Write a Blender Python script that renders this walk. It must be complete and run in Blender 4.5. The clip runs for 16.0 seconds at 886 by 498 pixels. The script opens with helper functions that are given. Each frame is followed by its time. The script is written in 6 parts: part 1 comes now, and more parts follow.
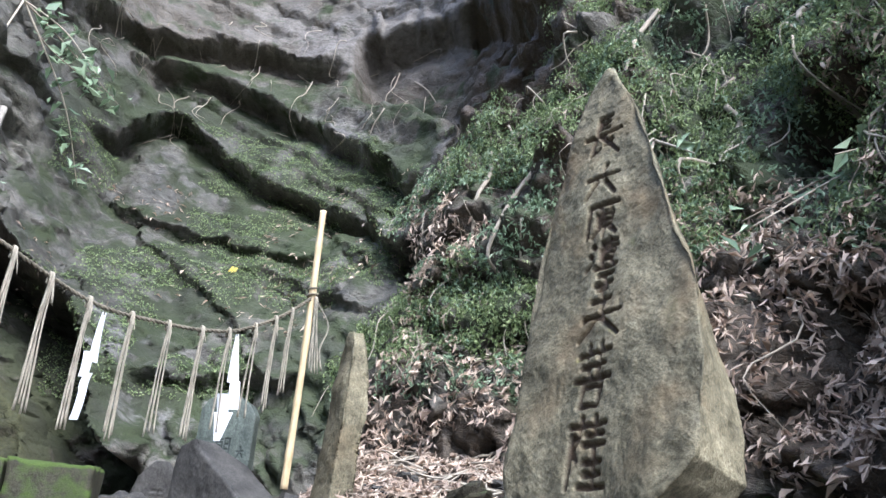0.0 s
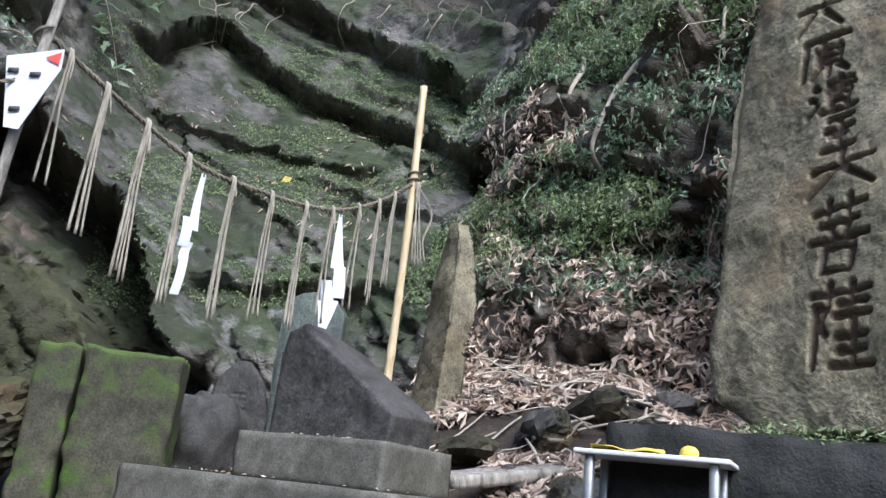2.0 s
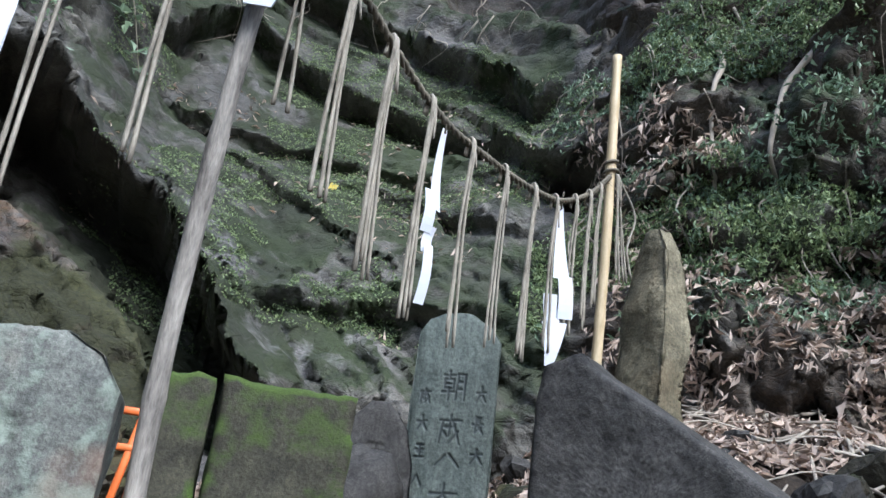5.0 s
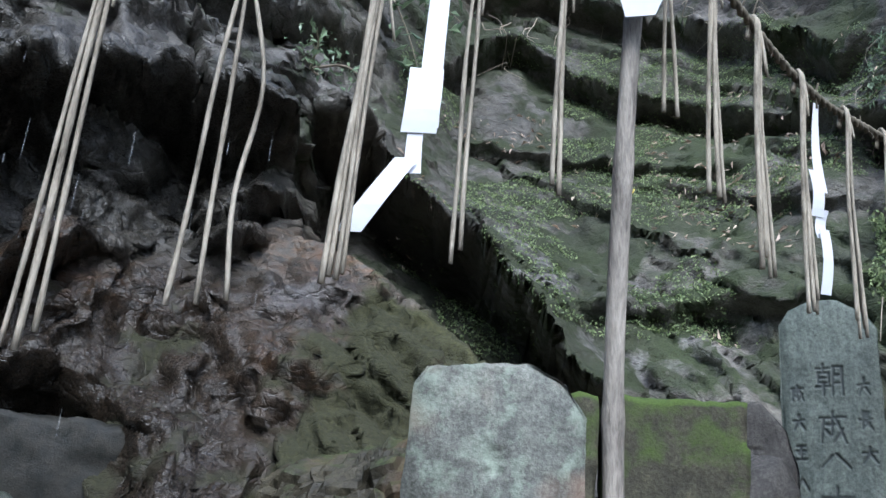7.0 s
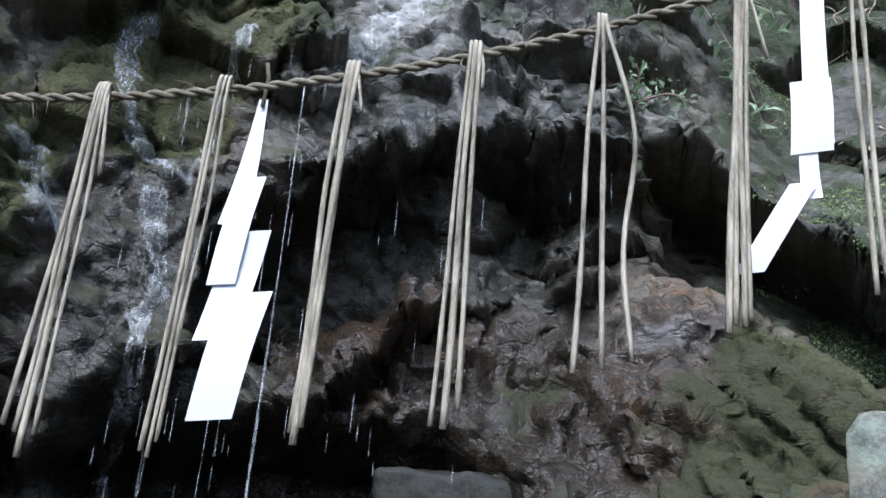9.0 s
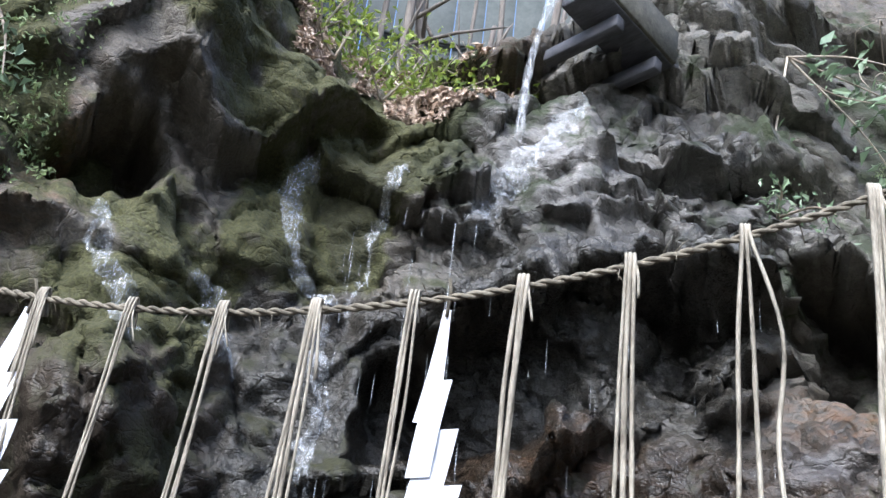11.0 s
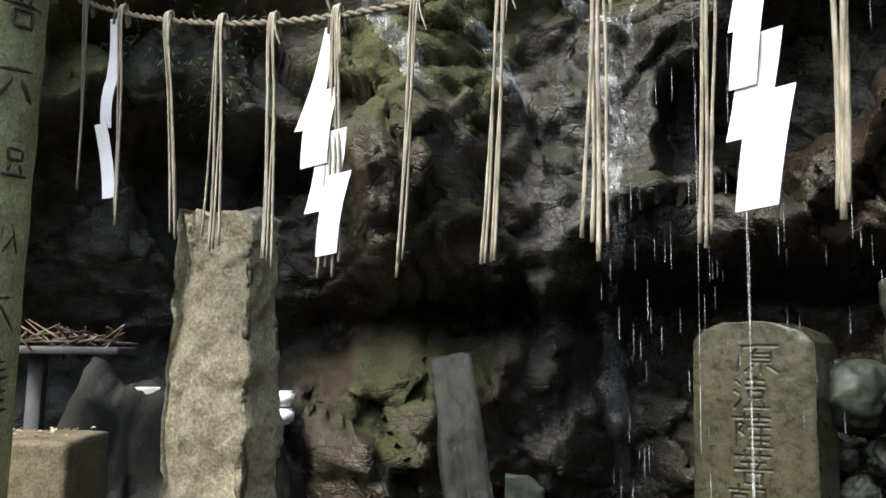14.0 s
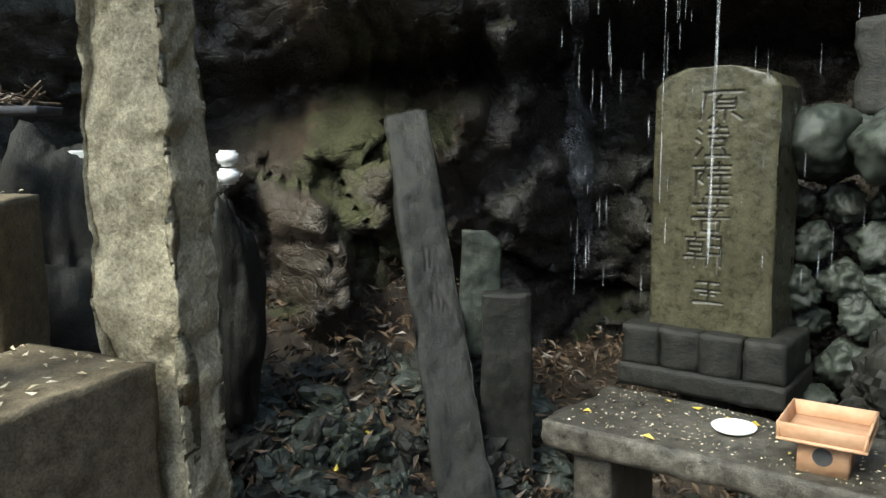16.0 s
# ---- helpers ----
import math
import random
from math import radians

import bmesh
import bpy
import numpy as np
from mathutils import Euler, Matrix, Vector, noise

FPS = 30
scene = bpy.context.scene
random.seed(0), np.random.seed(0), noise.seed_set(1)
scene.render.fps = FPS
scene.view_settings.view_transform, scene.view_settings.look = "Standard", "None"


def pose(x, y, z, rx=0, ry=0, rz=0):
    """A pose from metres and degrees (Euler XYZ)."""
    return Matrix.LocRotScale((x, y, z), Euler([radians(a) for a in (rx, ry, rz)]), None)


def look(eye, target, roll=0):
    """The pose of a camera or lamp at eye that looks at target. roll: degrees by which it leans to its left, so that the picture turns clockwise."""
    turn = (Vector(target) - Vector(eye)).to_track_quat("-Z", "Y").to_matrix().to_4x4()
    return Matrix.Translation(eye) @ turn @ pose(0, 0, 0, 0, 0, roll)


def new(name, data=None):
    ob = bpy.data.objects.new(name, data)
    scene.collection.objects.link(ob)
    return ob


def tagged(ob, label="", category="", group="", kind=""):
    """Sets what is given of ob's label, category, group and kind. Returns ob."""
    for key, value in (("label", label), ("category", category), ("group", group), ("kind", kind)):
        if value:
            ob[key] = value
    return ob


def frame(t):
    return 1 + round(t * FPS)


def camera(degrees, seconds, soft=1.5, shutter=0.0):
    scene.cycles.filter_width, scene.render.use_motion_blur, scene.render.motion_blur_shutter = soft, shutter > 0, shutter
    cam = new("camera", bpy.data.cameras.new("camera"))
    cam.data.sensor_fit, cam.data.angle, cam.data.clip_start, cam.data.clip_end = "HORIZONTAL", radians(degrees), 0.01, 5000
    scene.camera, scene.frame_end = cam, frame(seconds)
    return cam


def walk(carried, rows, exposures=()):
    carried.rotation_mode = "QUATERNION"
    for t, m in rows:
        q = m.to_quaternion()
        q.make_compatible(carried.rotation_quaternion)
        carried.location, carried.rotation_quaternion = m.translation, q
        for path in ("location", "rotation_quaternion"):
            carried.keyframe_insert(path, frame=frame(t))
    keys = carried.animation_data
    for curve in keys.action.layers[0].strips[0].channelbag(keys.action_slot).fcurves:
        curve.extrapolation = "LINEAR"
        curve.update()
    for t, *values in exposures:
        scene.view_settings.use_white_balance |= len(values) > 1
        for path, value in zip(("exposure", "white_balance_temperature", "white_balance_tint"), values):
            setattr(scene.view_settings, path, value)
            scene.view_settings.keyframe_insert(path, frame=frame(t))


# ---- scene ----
cam = camera(56.4, 16.0)
METRES, EYE, TILT, LEAN, TURN = 3.6, 1.45, 20.5, -5.0, 0.0
ROWS = [
    (0.0, 0.0, 0.0, 0.0, 0.0, 0.0, 0.0),
    (0.5, -0.0142, 0.0058, -0.0123, 0.54, -2.41, -0.03),
    (1.0, -0.0464, 0.0427, -0.0386, 0.75, -3.8, -0.18),
    (1.5, -0.1063, 0.1058, -0.0686, 1.0, -3.91, -0.14),
    (2.0, -0.1495, 0.1463, -0.0935, 0.86, -3.79, -0.95),
    (2.5, -0.2004, 0.1854, -0.1123, -0.61, -3.64, -2.36),
    (3.0, -0.2917, 0.2383, -0.1304, -5.95, -4.34, -5.81),
    (5.5, -0.4436, 0.4278, -0.1447, 0.84, -0.98, -0.27),
    (6.0, -0.46, 0.4227, -0.1447, 7.69, -0.67, 2.48),
    (6.5, -0.4776, 0.4198, -0.1436, 12.41, -0.42, 4.17),
    (7.0, -0.4995, 0.4144, -0.1421, 16.26, -0.13, 6.37),
    (7.5, -0.5202, 0.4057, -0.1395, 21.04, 0.2, 8.69),
    (8.0, -0.5316, 0.4034, -0.1368, 28.15, 1.25, 10.68),
    (8.5, -0.5326, 0.4118, -0.1348, 34.36, 2.63, 12.07),
    (9.0, -0.5209, 0.4165, -0.1324, 39.94, 6.55, 12.88),
    (9.5, -0.5112, 0.4147, -0.1279, 44.13, 10.4, 12.0),
    (12.0, -0.4826, 0.3572, -0.0897, 57.5, 19.78, 16.09),
    (12.5, -0.4961, 0.3725, -0.0963, 66.06, 21.52, 18.25),
    (13.0, -0.503, 0.3735, -0.1111, 71.91, 18.89, 19.67),
    (13.5, -0.5089, 0.3719, -0.1286, 73.15, 11.95, 20.12),
    (14.0, -0.5142, 0.3693, -0.1411, 72.1, 5.59, 20.18),
    (14.5, -0.5214, 0.3676, -0.1457, 71.29, 1.17, 20.29),
    (15.0, -0.5342, 0.3676, -0.1526, 70.37, -3.33, 20.53),
    (15.5, -0.5455, 0.3803, -0.1625, 70.3, -7.67, 21.34),
    (16.0, -0.5467, 0.3968, -0.172, 70.35, -10.49, 21.64),
]
walk(cam, [(t, pose(0, 0, EYE, TILT, LEAN, TURN) @ pose(METRES * x, METRES * y, METRES * z, 90 + pitch, roll, yaw)) for t, x, y, z, yaw, pitch, roll in ROWS], ((0.0, 1.7, 5500, 10), (0.8, 1.62, 5500, 10), (1.5, 1.36, 5500, 10), (3.0, 1.22, 5450, 11), (5.5, 1.1, 5350, 8), (9.5, 1.36, 5300, 8), (12.0, 1.9, 5900, 11), (13.5, 1.72, 6400, 6), (15.0, 1.28, 6200, 1), (16.0, 1.52, 6150, -2)))

# ---- light ----
world = bpy.data.worlds.new("world")
scene.world = world
world.use_nodes = True
wn = world.node_tree.nodes
sky = wn.new("ShaderNodeTexSky")
sky.sky_type, sky.sun_disc = "NISHITA", False
SUN_UP, SUN_TURN = 46.0, 153.0
sky.sun_elevation, sky.sun_rotation = radians(SUN_UP), radians(SUN_TURN)
sky.dust_density, sky.air_density = 3.0, 1.0
world.node_tree.links.new(sky.outputs[0], wn["Background"].inputs[0])
wn["Background"].inputs[1].default_value = 0.15
sun = new("sun", bpy.data.lights.new("sun", "SUN"))
sun.data.energy, sun.data.angle, sun.data.color = 1.75, radians(28), (1.0, 0.97, 0.92)
sun_dir = Vector((math.sin(radians(SUN_TURN)) * math.cos(radians(SUN_UP)), math.cos(radians(SUN_TURN)) * math.cos(radians(SUN_UP)), math.sin(radians(SUN_UP))))
sun.matrix_world = look((0, 0, 20), Vector((0, 0, 20)) - sun_dir)


# ---- numeric noise ----
_rng = np.random.default_rng(7)
_perm = _rng.permutation(256)
_perm = np.r_[_perm, _perm, _perm]
_val = _rng.uniform(-1, 1, 256)


def vnoise(x, y, z):
    """Smooth value noise of three coordinates, -1 to 1."""
    x, y, z = (np.asarray(c, float) for c in (x, y, z))
    xi, yi, zi = (np.floor(c).astype(int) for c in (x, y, z))
    fx, fy, fz = x - xi, y - yi, z - zi
    sx, sy, sz = (f * f * f * (f * (f * 6 - 15) + 10) for f in (fx, fy, fz))
    out = 0.0
    for a in (0, 1):
        for b in (0, 1):
            for c in (0, 1):
                h = _val[_perm[_perm[_perm[(xi + a) & 255] + ((yi + b) & 255)] + ((zi + c) & 255)]]
                out = out + h * (sx if a else 1 - sx) * (sy if b else 1 - sy) * (sz if c else 1 - sz)
    return out


def fbm(x, y, z, octaves=4, gain=0.5):
    out, amp = 0.0, 1.0
    for k in range(octaves):
        out = out + amp * vnoise(x * 2.03 ** k + 17 * k, y * 2.03 ** k + 5 * k, z * 2.03 ** k + 9 * k)
        amp *= gain
    return out


def cells(u, v, seed=0):
    """Jittered cells in a plane: a random number for the nearest cell, tilts, and the gap to the second nearest."""
    u, v = np.asarray(u, float), np.asarray(v, float)
    ui, vi = np.floor(u).astype(int), np.floor(v).astype(int)
    d1 = np.full(u.shape, 9.0)
    d2 = d1.copy()
    rnd, tilt = np.zeros(u.shape), np.zeros(u.shape)
    for a in (-1, 0, 1):
        for b in (-1, 0, 1):
            h = _perm[_perm[(ui + a + seed * 31) & 255] + ((vi + b + seed * 57) & 255)]
            cu, cv = ui + a + 0.5 + 0.42 * _val[h], vi + b + 0.5 + 0.42 * _val[(h + 71) & 255]
            d = np.hypot(u - cu, v - cv)
            near = d < d1
            d2 = np.where(near, d1, np.minimum(d2, d))
            d1 = np.where(near, d, d1)
            rnd = np.where(near, _val[(h + 133) & 255], rnd)
            tilt = np.where(near, (u - cu) * _val[(h + 19) & 255] + (v - cv) * _val[(h + 201) & 255], tilt)
    return rnd, tilt, d2 - d1


def step(a, b, x):
    s = np.clip((np.asarray(x, float) - a) / (b - a), 0, 1)
    return s * s * (3 - 2 * s)


# ---- mesh helpers ----
def mesh_of(name, verts, faces, material, smooth=True):
    me = bpy.data.meshes.new(name)
    verts, faces = np.asarray(verts, np.float32), np.asarray(faces, np.int32)
    n, k = faces.shape
    me.vertices.add(len(verts))
    me.vertices.foreach_set("co", verts.ravel())
    me.loops.add(n * k)
    me.loops.foreach_set("vertex_index", faces.ravel())
    me.polygons.add(n)
    me.polygons.foreach_set("loop_start", np.arange(0, n * k, k, dtype=np.int32))
    me.polygons.foreach_set("use_smooth", np.full(n, smooth))
    me.update(calc_edges=True)
    if material:
        me.materials.append(material)
    return me


def grid_faces(nu, nv, wrap=False):
    """Quads of a grid whose vertex (i, j) is i * nv + j; wrap closes it in i."""
    i, j = np.meshgrid(np.arange(nu if wrap else nu - 1), np.arange(nv - 1), indexing="ij")
    k = (i + 1) % nu
    return np.stack([i * nv + j, k * nv + j, k * nv + j + 1, i * nv + j + 1], -1).reshape(-1, 4)


def add_mask(me, key, values):
    at = me.attributes.new(key, "FLOAT", "POINT")
    at.data.foreach_set("value", np.asarray(values, np.float32))


def empty(name, m):
    ob = new(name)
    ob.empty_display_size = 0.05
    ob.matrix_basis = m
    return ob


def part(name, data, material, parent, label=""):
    """Links a bmesh or a mesh as one mesh object under a thing."""
    if isinstance(data, bmesh.types.BMesh):
        me = bpy.data.meshes.new(name)
        data.to_mesh(me)
        data.free()
        for p in me.polygons:
            p.use_smooth = len(p.vertices) < 5
    else:
        me = data
    if material and not me.materials:
        me.materials.append(material)
    ob = new(name, me)
    ob.parent = parent
    return tagged(ob, label)


def thing(name, data, material, m, label, category, group="", kind=""):
    ob = part(name, data, material, None)
    ob.matrix_basis = m
    return tagged(ob, label, category, group, kind)


def block(sx, sy, sz, bevel=0.008, seg=2, at=(0, 0, 0)):
    bm = bmesh.new()
    bmesh.ops.create_cube(bm, size=1, matrix=Matrix.Translation(at) @ Matrix.Diagonal((sx, sy, sz, 1)))
    if bevel:
        bmesh.ops.bevel(bm, geom=list(bm.edges), offset=bevel, segments=seg, affect="EDGES", profile=0.6)
    return bm


def rough_box(sx, sy, sz, cut=0.03, rough=0.008, chip=0.02, seed=0, moss_top=0.0):
    """A hewn block standing on its base, with worn edges and an uneven skin."""
    verts, faces = [], []
    dims = np.array([sx, sy, sz])
    ns = np.maximum(2, np.ceil(dims / cut).astype(int)) + 1
    for axis in range(3):
        a, b = (axis + 1) % 3, (axis + 2) % 3
        ga, gb = np.meshgrid(np.linspace(-0.5, 0.5, ns[a]), np.linspace(-0.5, 0.5, ns[b]), indexing="ij")
        for side in (-0.5, 0.5):
            p = np.zeros((ga.size, 3))
            p[:, a], p[:, b], p[:, axis] = ga.ravel(), gb.ravel(), side
            f = grid_faces(ns[a], ns[b]) + sum(len(v) for v in verts)
            verts.append(p)
            faces.append(f if side > 0 else f[:, ::-1])
    p, f = np.concatenate(verts) * dims, np.concatenate(faces)
    key = np.round(p * 1e4).astype(np.int64)
    _, first, back = np.unique(key, axis=0, return_index=True, return_inverse=True)
    p, f = p[first], back.ravel()[f]
    near = np.sort(dims / 2 - np.abs(p), axis=1)
    edge = np.exp(-near[:, 1] / chip)
    inward = -p / np.maximum(np.linalg.norm(p, axis=1, keepdims=True), 1e-6)
    n1 = fbm(p[:, 0] * 9 + seed * 7.3, p[:, 1] * 9 + seed, p[:, 2] * 9 - seed, 4)
    p = p + inward * (edge * chip * (0.5 + 0.6 * n1))[:, None] + inward * (rough * n1)[:, None]
    p[:, 2] += sz / 2
    return p, f


def slab(left, right, deep, high, nf=60, nh=90, strokes=(), cut=0.008, width=0.012, rough=0.008, seed=0, back=0.0, lean=0.0, corner=0.015):
    """A standing stone: left and right edge and depth by height (0 to 1), cut strokes in its front, base at z 0."""
    v = np.linspace(0, 1, nh)
    L, R, D = (np.array([float(f(t)) for t in v]) for f in (left, right, deep))
    ns = max(8, nf // 4)
    s = np.linspace(0, 1, nf, endpoint=False)
    q = np.linspace(0, 1, ns, endpoint=False)
    us = np.concatenate([s, np.ones(ns), 1 - s[:: max(1, nf // ns)][:ns], np.zeros(ns)])
    ws = np.concatenate([np.zeros(nf), q, np.ones(len(s[:: max(1, nf // ns)][:ns])), 1 - q])
    U = L[None] + (R - L)[None] * us[:, None]
    U = U + (np.array([float(back(t)) for t in v])[None] if callable(back) else back * (1 - v[None] ** 5)) * ws[:, None]
    W = D[None] * ws[:, None]
    Z = np.repeat(v[None] * high, len(us), 0)
    edge = np.exp(-np.minimum(us, 1 - us)[:, None] * (R - L)[None] / corner)
    W = W + np.where(ws[:, None] == 0, 1, np.where(ws[:, None] == 1, -1, 0)) * edge * corner * 0.8
    n1 = fbm(U * 6 + seed * 3.1, W * 6 + seed, Z * 6, 5, 0.55)
    n2 = fbm(U * 2 + seed, W * 2, Z * 2 + seed, 2)
    front = (ws == 0)[:, None] * 1.0
    carve = np.zeros_like(U)
    if len(strokes):
        for x0, z0, x1, z1 in strokes:
            dx, dz = x1 - x0, z1 - z0
            t = np.clip(((U - x0) * dx + (Z - z0) * dz) / (dx * dx + dz * dz + 1e-9), 0, 1)
            d = np.hypot(U - x0 - t * dx, Z - z0 - t * dz)
            carve = np.maximum(carve, 1 - step(width * (0.55 - 0.25 * t), width * (0.95 - 0.25 * t), d))
        carve *= front
    W = W + np.where(ws == 0, 1, np.where(ws == 1, -1, 0))[:, None] * (rough * n1 + 2 * rough * n2) + carve * cut
    U = U + np.where(ws == 0, 0, 1)[:, None] * rough * n1 * np.where(us > 0.5, -1, 1)[:, None]
    Z = Z + (Z / high) ** 6 * rough * 2 * n1
    W = W + lean * Z
    p = np.stack([U, W, Z], -1)
    nu = len(us)
    verts = p.reshape(-1, 3)
    faces = grid_faces(nu, nh, True)
    tip, bottom = p[:, -1].mean(0), p[:, 0].mean(0)
    k = len(verts)
    verts = np.concatenate([verts, [tip, bottom]])
    i = np.arange(nu)
    j = (i + 1) % nu
    caps = np.concatenate([np.stack([i * nh + nh - 1, j * nh + nh - 1, np.full(nu, k), np.full(nu, k)], -1), np.stack([j * nh, i * nh, np.full(nu, k + 1), np.full(nu, k + 1)], -1)])
    me = bpy.data.meshes.new("slab")
    me.from_pydata([tuple(c) for c in verts], [], [tuple(c) for c in faces] + [tuple(c[:3]) for c in caps])
    me.polygons.foreach_set("use_smooth", np.full(len(me.polygons), True))
    add_mask(me, "carve", np.concatenate([carve.ravel(), [0, 0]]))
    return me


def boulder(rx, ry, rz, seed=0, n=28, lump=0.22, facet=0.16, flat=0.0, crag=0.0, smooth=True):
    """A stone: a ball pushed by lumps and cut by facets."""
    u, w = np.meshgrid(np.linspace(0, 2 * np.pi, 2 * n, endpoint=False), np.linspace(0.02, np.pi - 0.02, n), indexing="ij")
    d = np.stack([np.cos(u) * np.sin(w), np.sin(u) * np.sin(w), np.cos(w)], -1)
    rg = np.random.default_rng(seed + 11)
    r = 1 + lump * fbm(d[..., 0] * 1.3 + seed, d[..., 1] * 1.3, d[..., 2] * 1.3, 3)
    for _ in range(9):
        c = rg.normal(size=3)
        c /= np.linalg.norm(c)
        reach = rg.uniform(0.72, 0.95)
        dot = d @ c
        r = np.where(dot > 0.05, np.minimum(r, r * (1 - facet) + facet * reach / np.maximum(dot, 0.05) * 1.0), r)
    r = r * (1 + 0.05 * fbm(d[..., 0] * 5 + seed, d[..., 1] * 5, d[..., 2] * 5, 4))
    if crag:
        a1, t1, e1 = cells(u * 2.2 + seed, w * 3.0, 6)
        a2, t2, e2 = cells(u * 5.5 + seed + w, w * 9.0, 7)
        r = r + crag * (0.5 * a1 + 0.9 * t1 + 0.3 * a2 + 0.5 * t2 - 0.4 * np.exp(-e2 / 0.1)) * np.sin(w)
    p = d * r[..., None] * np.array([rx, ry, rz])
    if flat:
        p[..., 2] = np.maximum(p[..., 2], -flat * rz)
    me = mesh_of("boulder", p.reshape(-1, 3), grid_faces(2 * n, n, True)[:, ::-1], None, smooth)
    return me


def tube(points, radii, sides=8, twist=0.0, seed=0, wob=0.0):
    """A tapered tube along points, closed at its ends."""
    p = np.asarray(points, float)
    rad = np.broadcast_to(np.asarray(radii, float), (len(p),))
    t = np.gradient(p, axis=0)
    t /= np.maximum(np.linalg.norm(t, axis=1, keepdims=True), 1e-9)
    ref = np.array([0.0, 0, 1]) if abs(t[:, 2]).mean() < 0.8 else np.array([1.0, 0, 0])
    a = np.cross(t, ref)
    a /= np.maximum(np.linalg.norm(a, axis=1, keepdims=True), 1e-9)
    b = np.cross(t, a)
    ang = np.linspace(0, 2 * np.pi, sides, endpoint=False)
    ring = p[:, None] + rad[:, None, None] * (np.cos(ang)[None, :, None] * a[:, None] + np.sin(ang)[None, :, None] * b[:, None])
    n = len(p)
    v = np.concatenate([ring.transpose(1, 0, 2).reshape(-1, 3), p[:1], p[-1:]])
    f = grid_faces(sides, n, True)
    i = np.arange(sides)
    j = (i + 1) % sides
    k = sides * n
    c1 = np.stack([j * n, i * n, np.full(sides, k), np.full(sides, k)], -1)
    c2 = np.stack([i * n + n - 1, j * n + n - 1, np.full(sides, k + 1), np.full(sides, k + 1)], -1)
    return v, [tuple(q) for q in f] + [tuple(q[:3]) for q in np.concatenate([c1, c2])]


def tubes(name, many, material):
    vs, fs, k = [], [], 0
    for v, f in many:
        vs.append(v)
        fs += [tuple(int(c) + k for c in q) for q in f]
        k += len(v)
    me = bpy.data.meshes.new(name)
    me.from_pydata([tuple(c) for c in np.concatenate(vs)], [], fs)
    me.polygons.foreach_set("use_smooth", np.full(len(me.polygons), True))
    me.materials.append(material)
    return me


def smooth_line(points, n):
    """n points on a smooth curve through the given ones."""
    p = np.asarray(points, float)
    q = np.concatenate([2 * p[:1] - p[1:2], p, 2 * p[-1:] - p[-2:-1]])
    out = []
    for s in np.linspace(0, len(p) - 1 - 1e-6, n):
        i = int(s)
        t = s - i
        a, b, c, d = q[i : i + 4]
        out.append(0.5 * (2 * b + (c - a) * t + (2 * a - 5 * b + 4 * c - d) * t * t + (3 * b - a - 3 * c + d) * t ** 3))
    return np.array(out)


# ---- materials ----
def nodes_of(name):
    m = bpy.data.materials.new(name)
    m.use_nodes = True
    t = m.node_tree
    return m, t, t.nodes["Principled BSDF"]


def tex(t, kind, scale, coord, detail=5.0, rough=0.6, squeeze=(1, 1, 1)):
    mp = t.nodes.new("ShaderNodeMapping")
    mp.inputs["Scale"].default_value = squeeze
    t.links.new(coord, mp.inputs[0])
    n = t.nodes.new("ShaderNodeTex" + kind)
    n.inputs["Scale"].default_value = scale
    if kind == "Noise":
        n.inputs["Detail"].default_value, n.inputs["Roughness"].default_value = detail, rough
    t.links.new(mp.outputs[0], n.inputs["Vector"])
    return n.outputs["Fac"] if kind == "Noise" else n.outputs["Distance"]


def ramp(t, value, stops):
    r = t.nodes.new("ShaderNodeValToRGB")
    el = r.color_ramp.elements
    while len(el) < len(stops):
        el.new(0.5)
    for e, (at, c) in zip(el, stops):
        e.position, e.color = at, (*c, 1) if isinstance(c, tuple) else (c, c, c, 1)
    t.links.new(value, r.inputs[0])
    return r.outputs[0]


def mix(t, fac, a, b, kind="MIX"):
    n = t.nodes.new("ShaderNodeMix")
    n.data_type, n.blend_type = "RGBA", kind
    for k, x in ((0, fac), (6, a), (7, b)):
        if isinstance(x, (int, float)):
            n.inputs[k].default_value = x if k == 0 else (x, x, x, 1)
        elif isinstance(x, tuple):
            n.inputs[k].default_value = (*x, 1)
        else:
            t.links.new(x, n.inputs[k])
    return n.outputs[2]


def calc(t, op, a, b=0.0, clamp=False):
    n = t.nodes.new("ShaderNodeMath")
    n.operation, n.use_clamp = op, clamp
    for k, x in ((0, a), (1, b)):
        if isinstance(x, (int, float)):
            n.inputs[k].default_value = x
        else:
            t.links.new(x, n.inputs[k])
    return n.outputs[0]


def attr(t, key):
    n = t.nodes.new("ShaderNodeAttribute")
    n.attribute_name = key
    return n.outputs["Fac"]


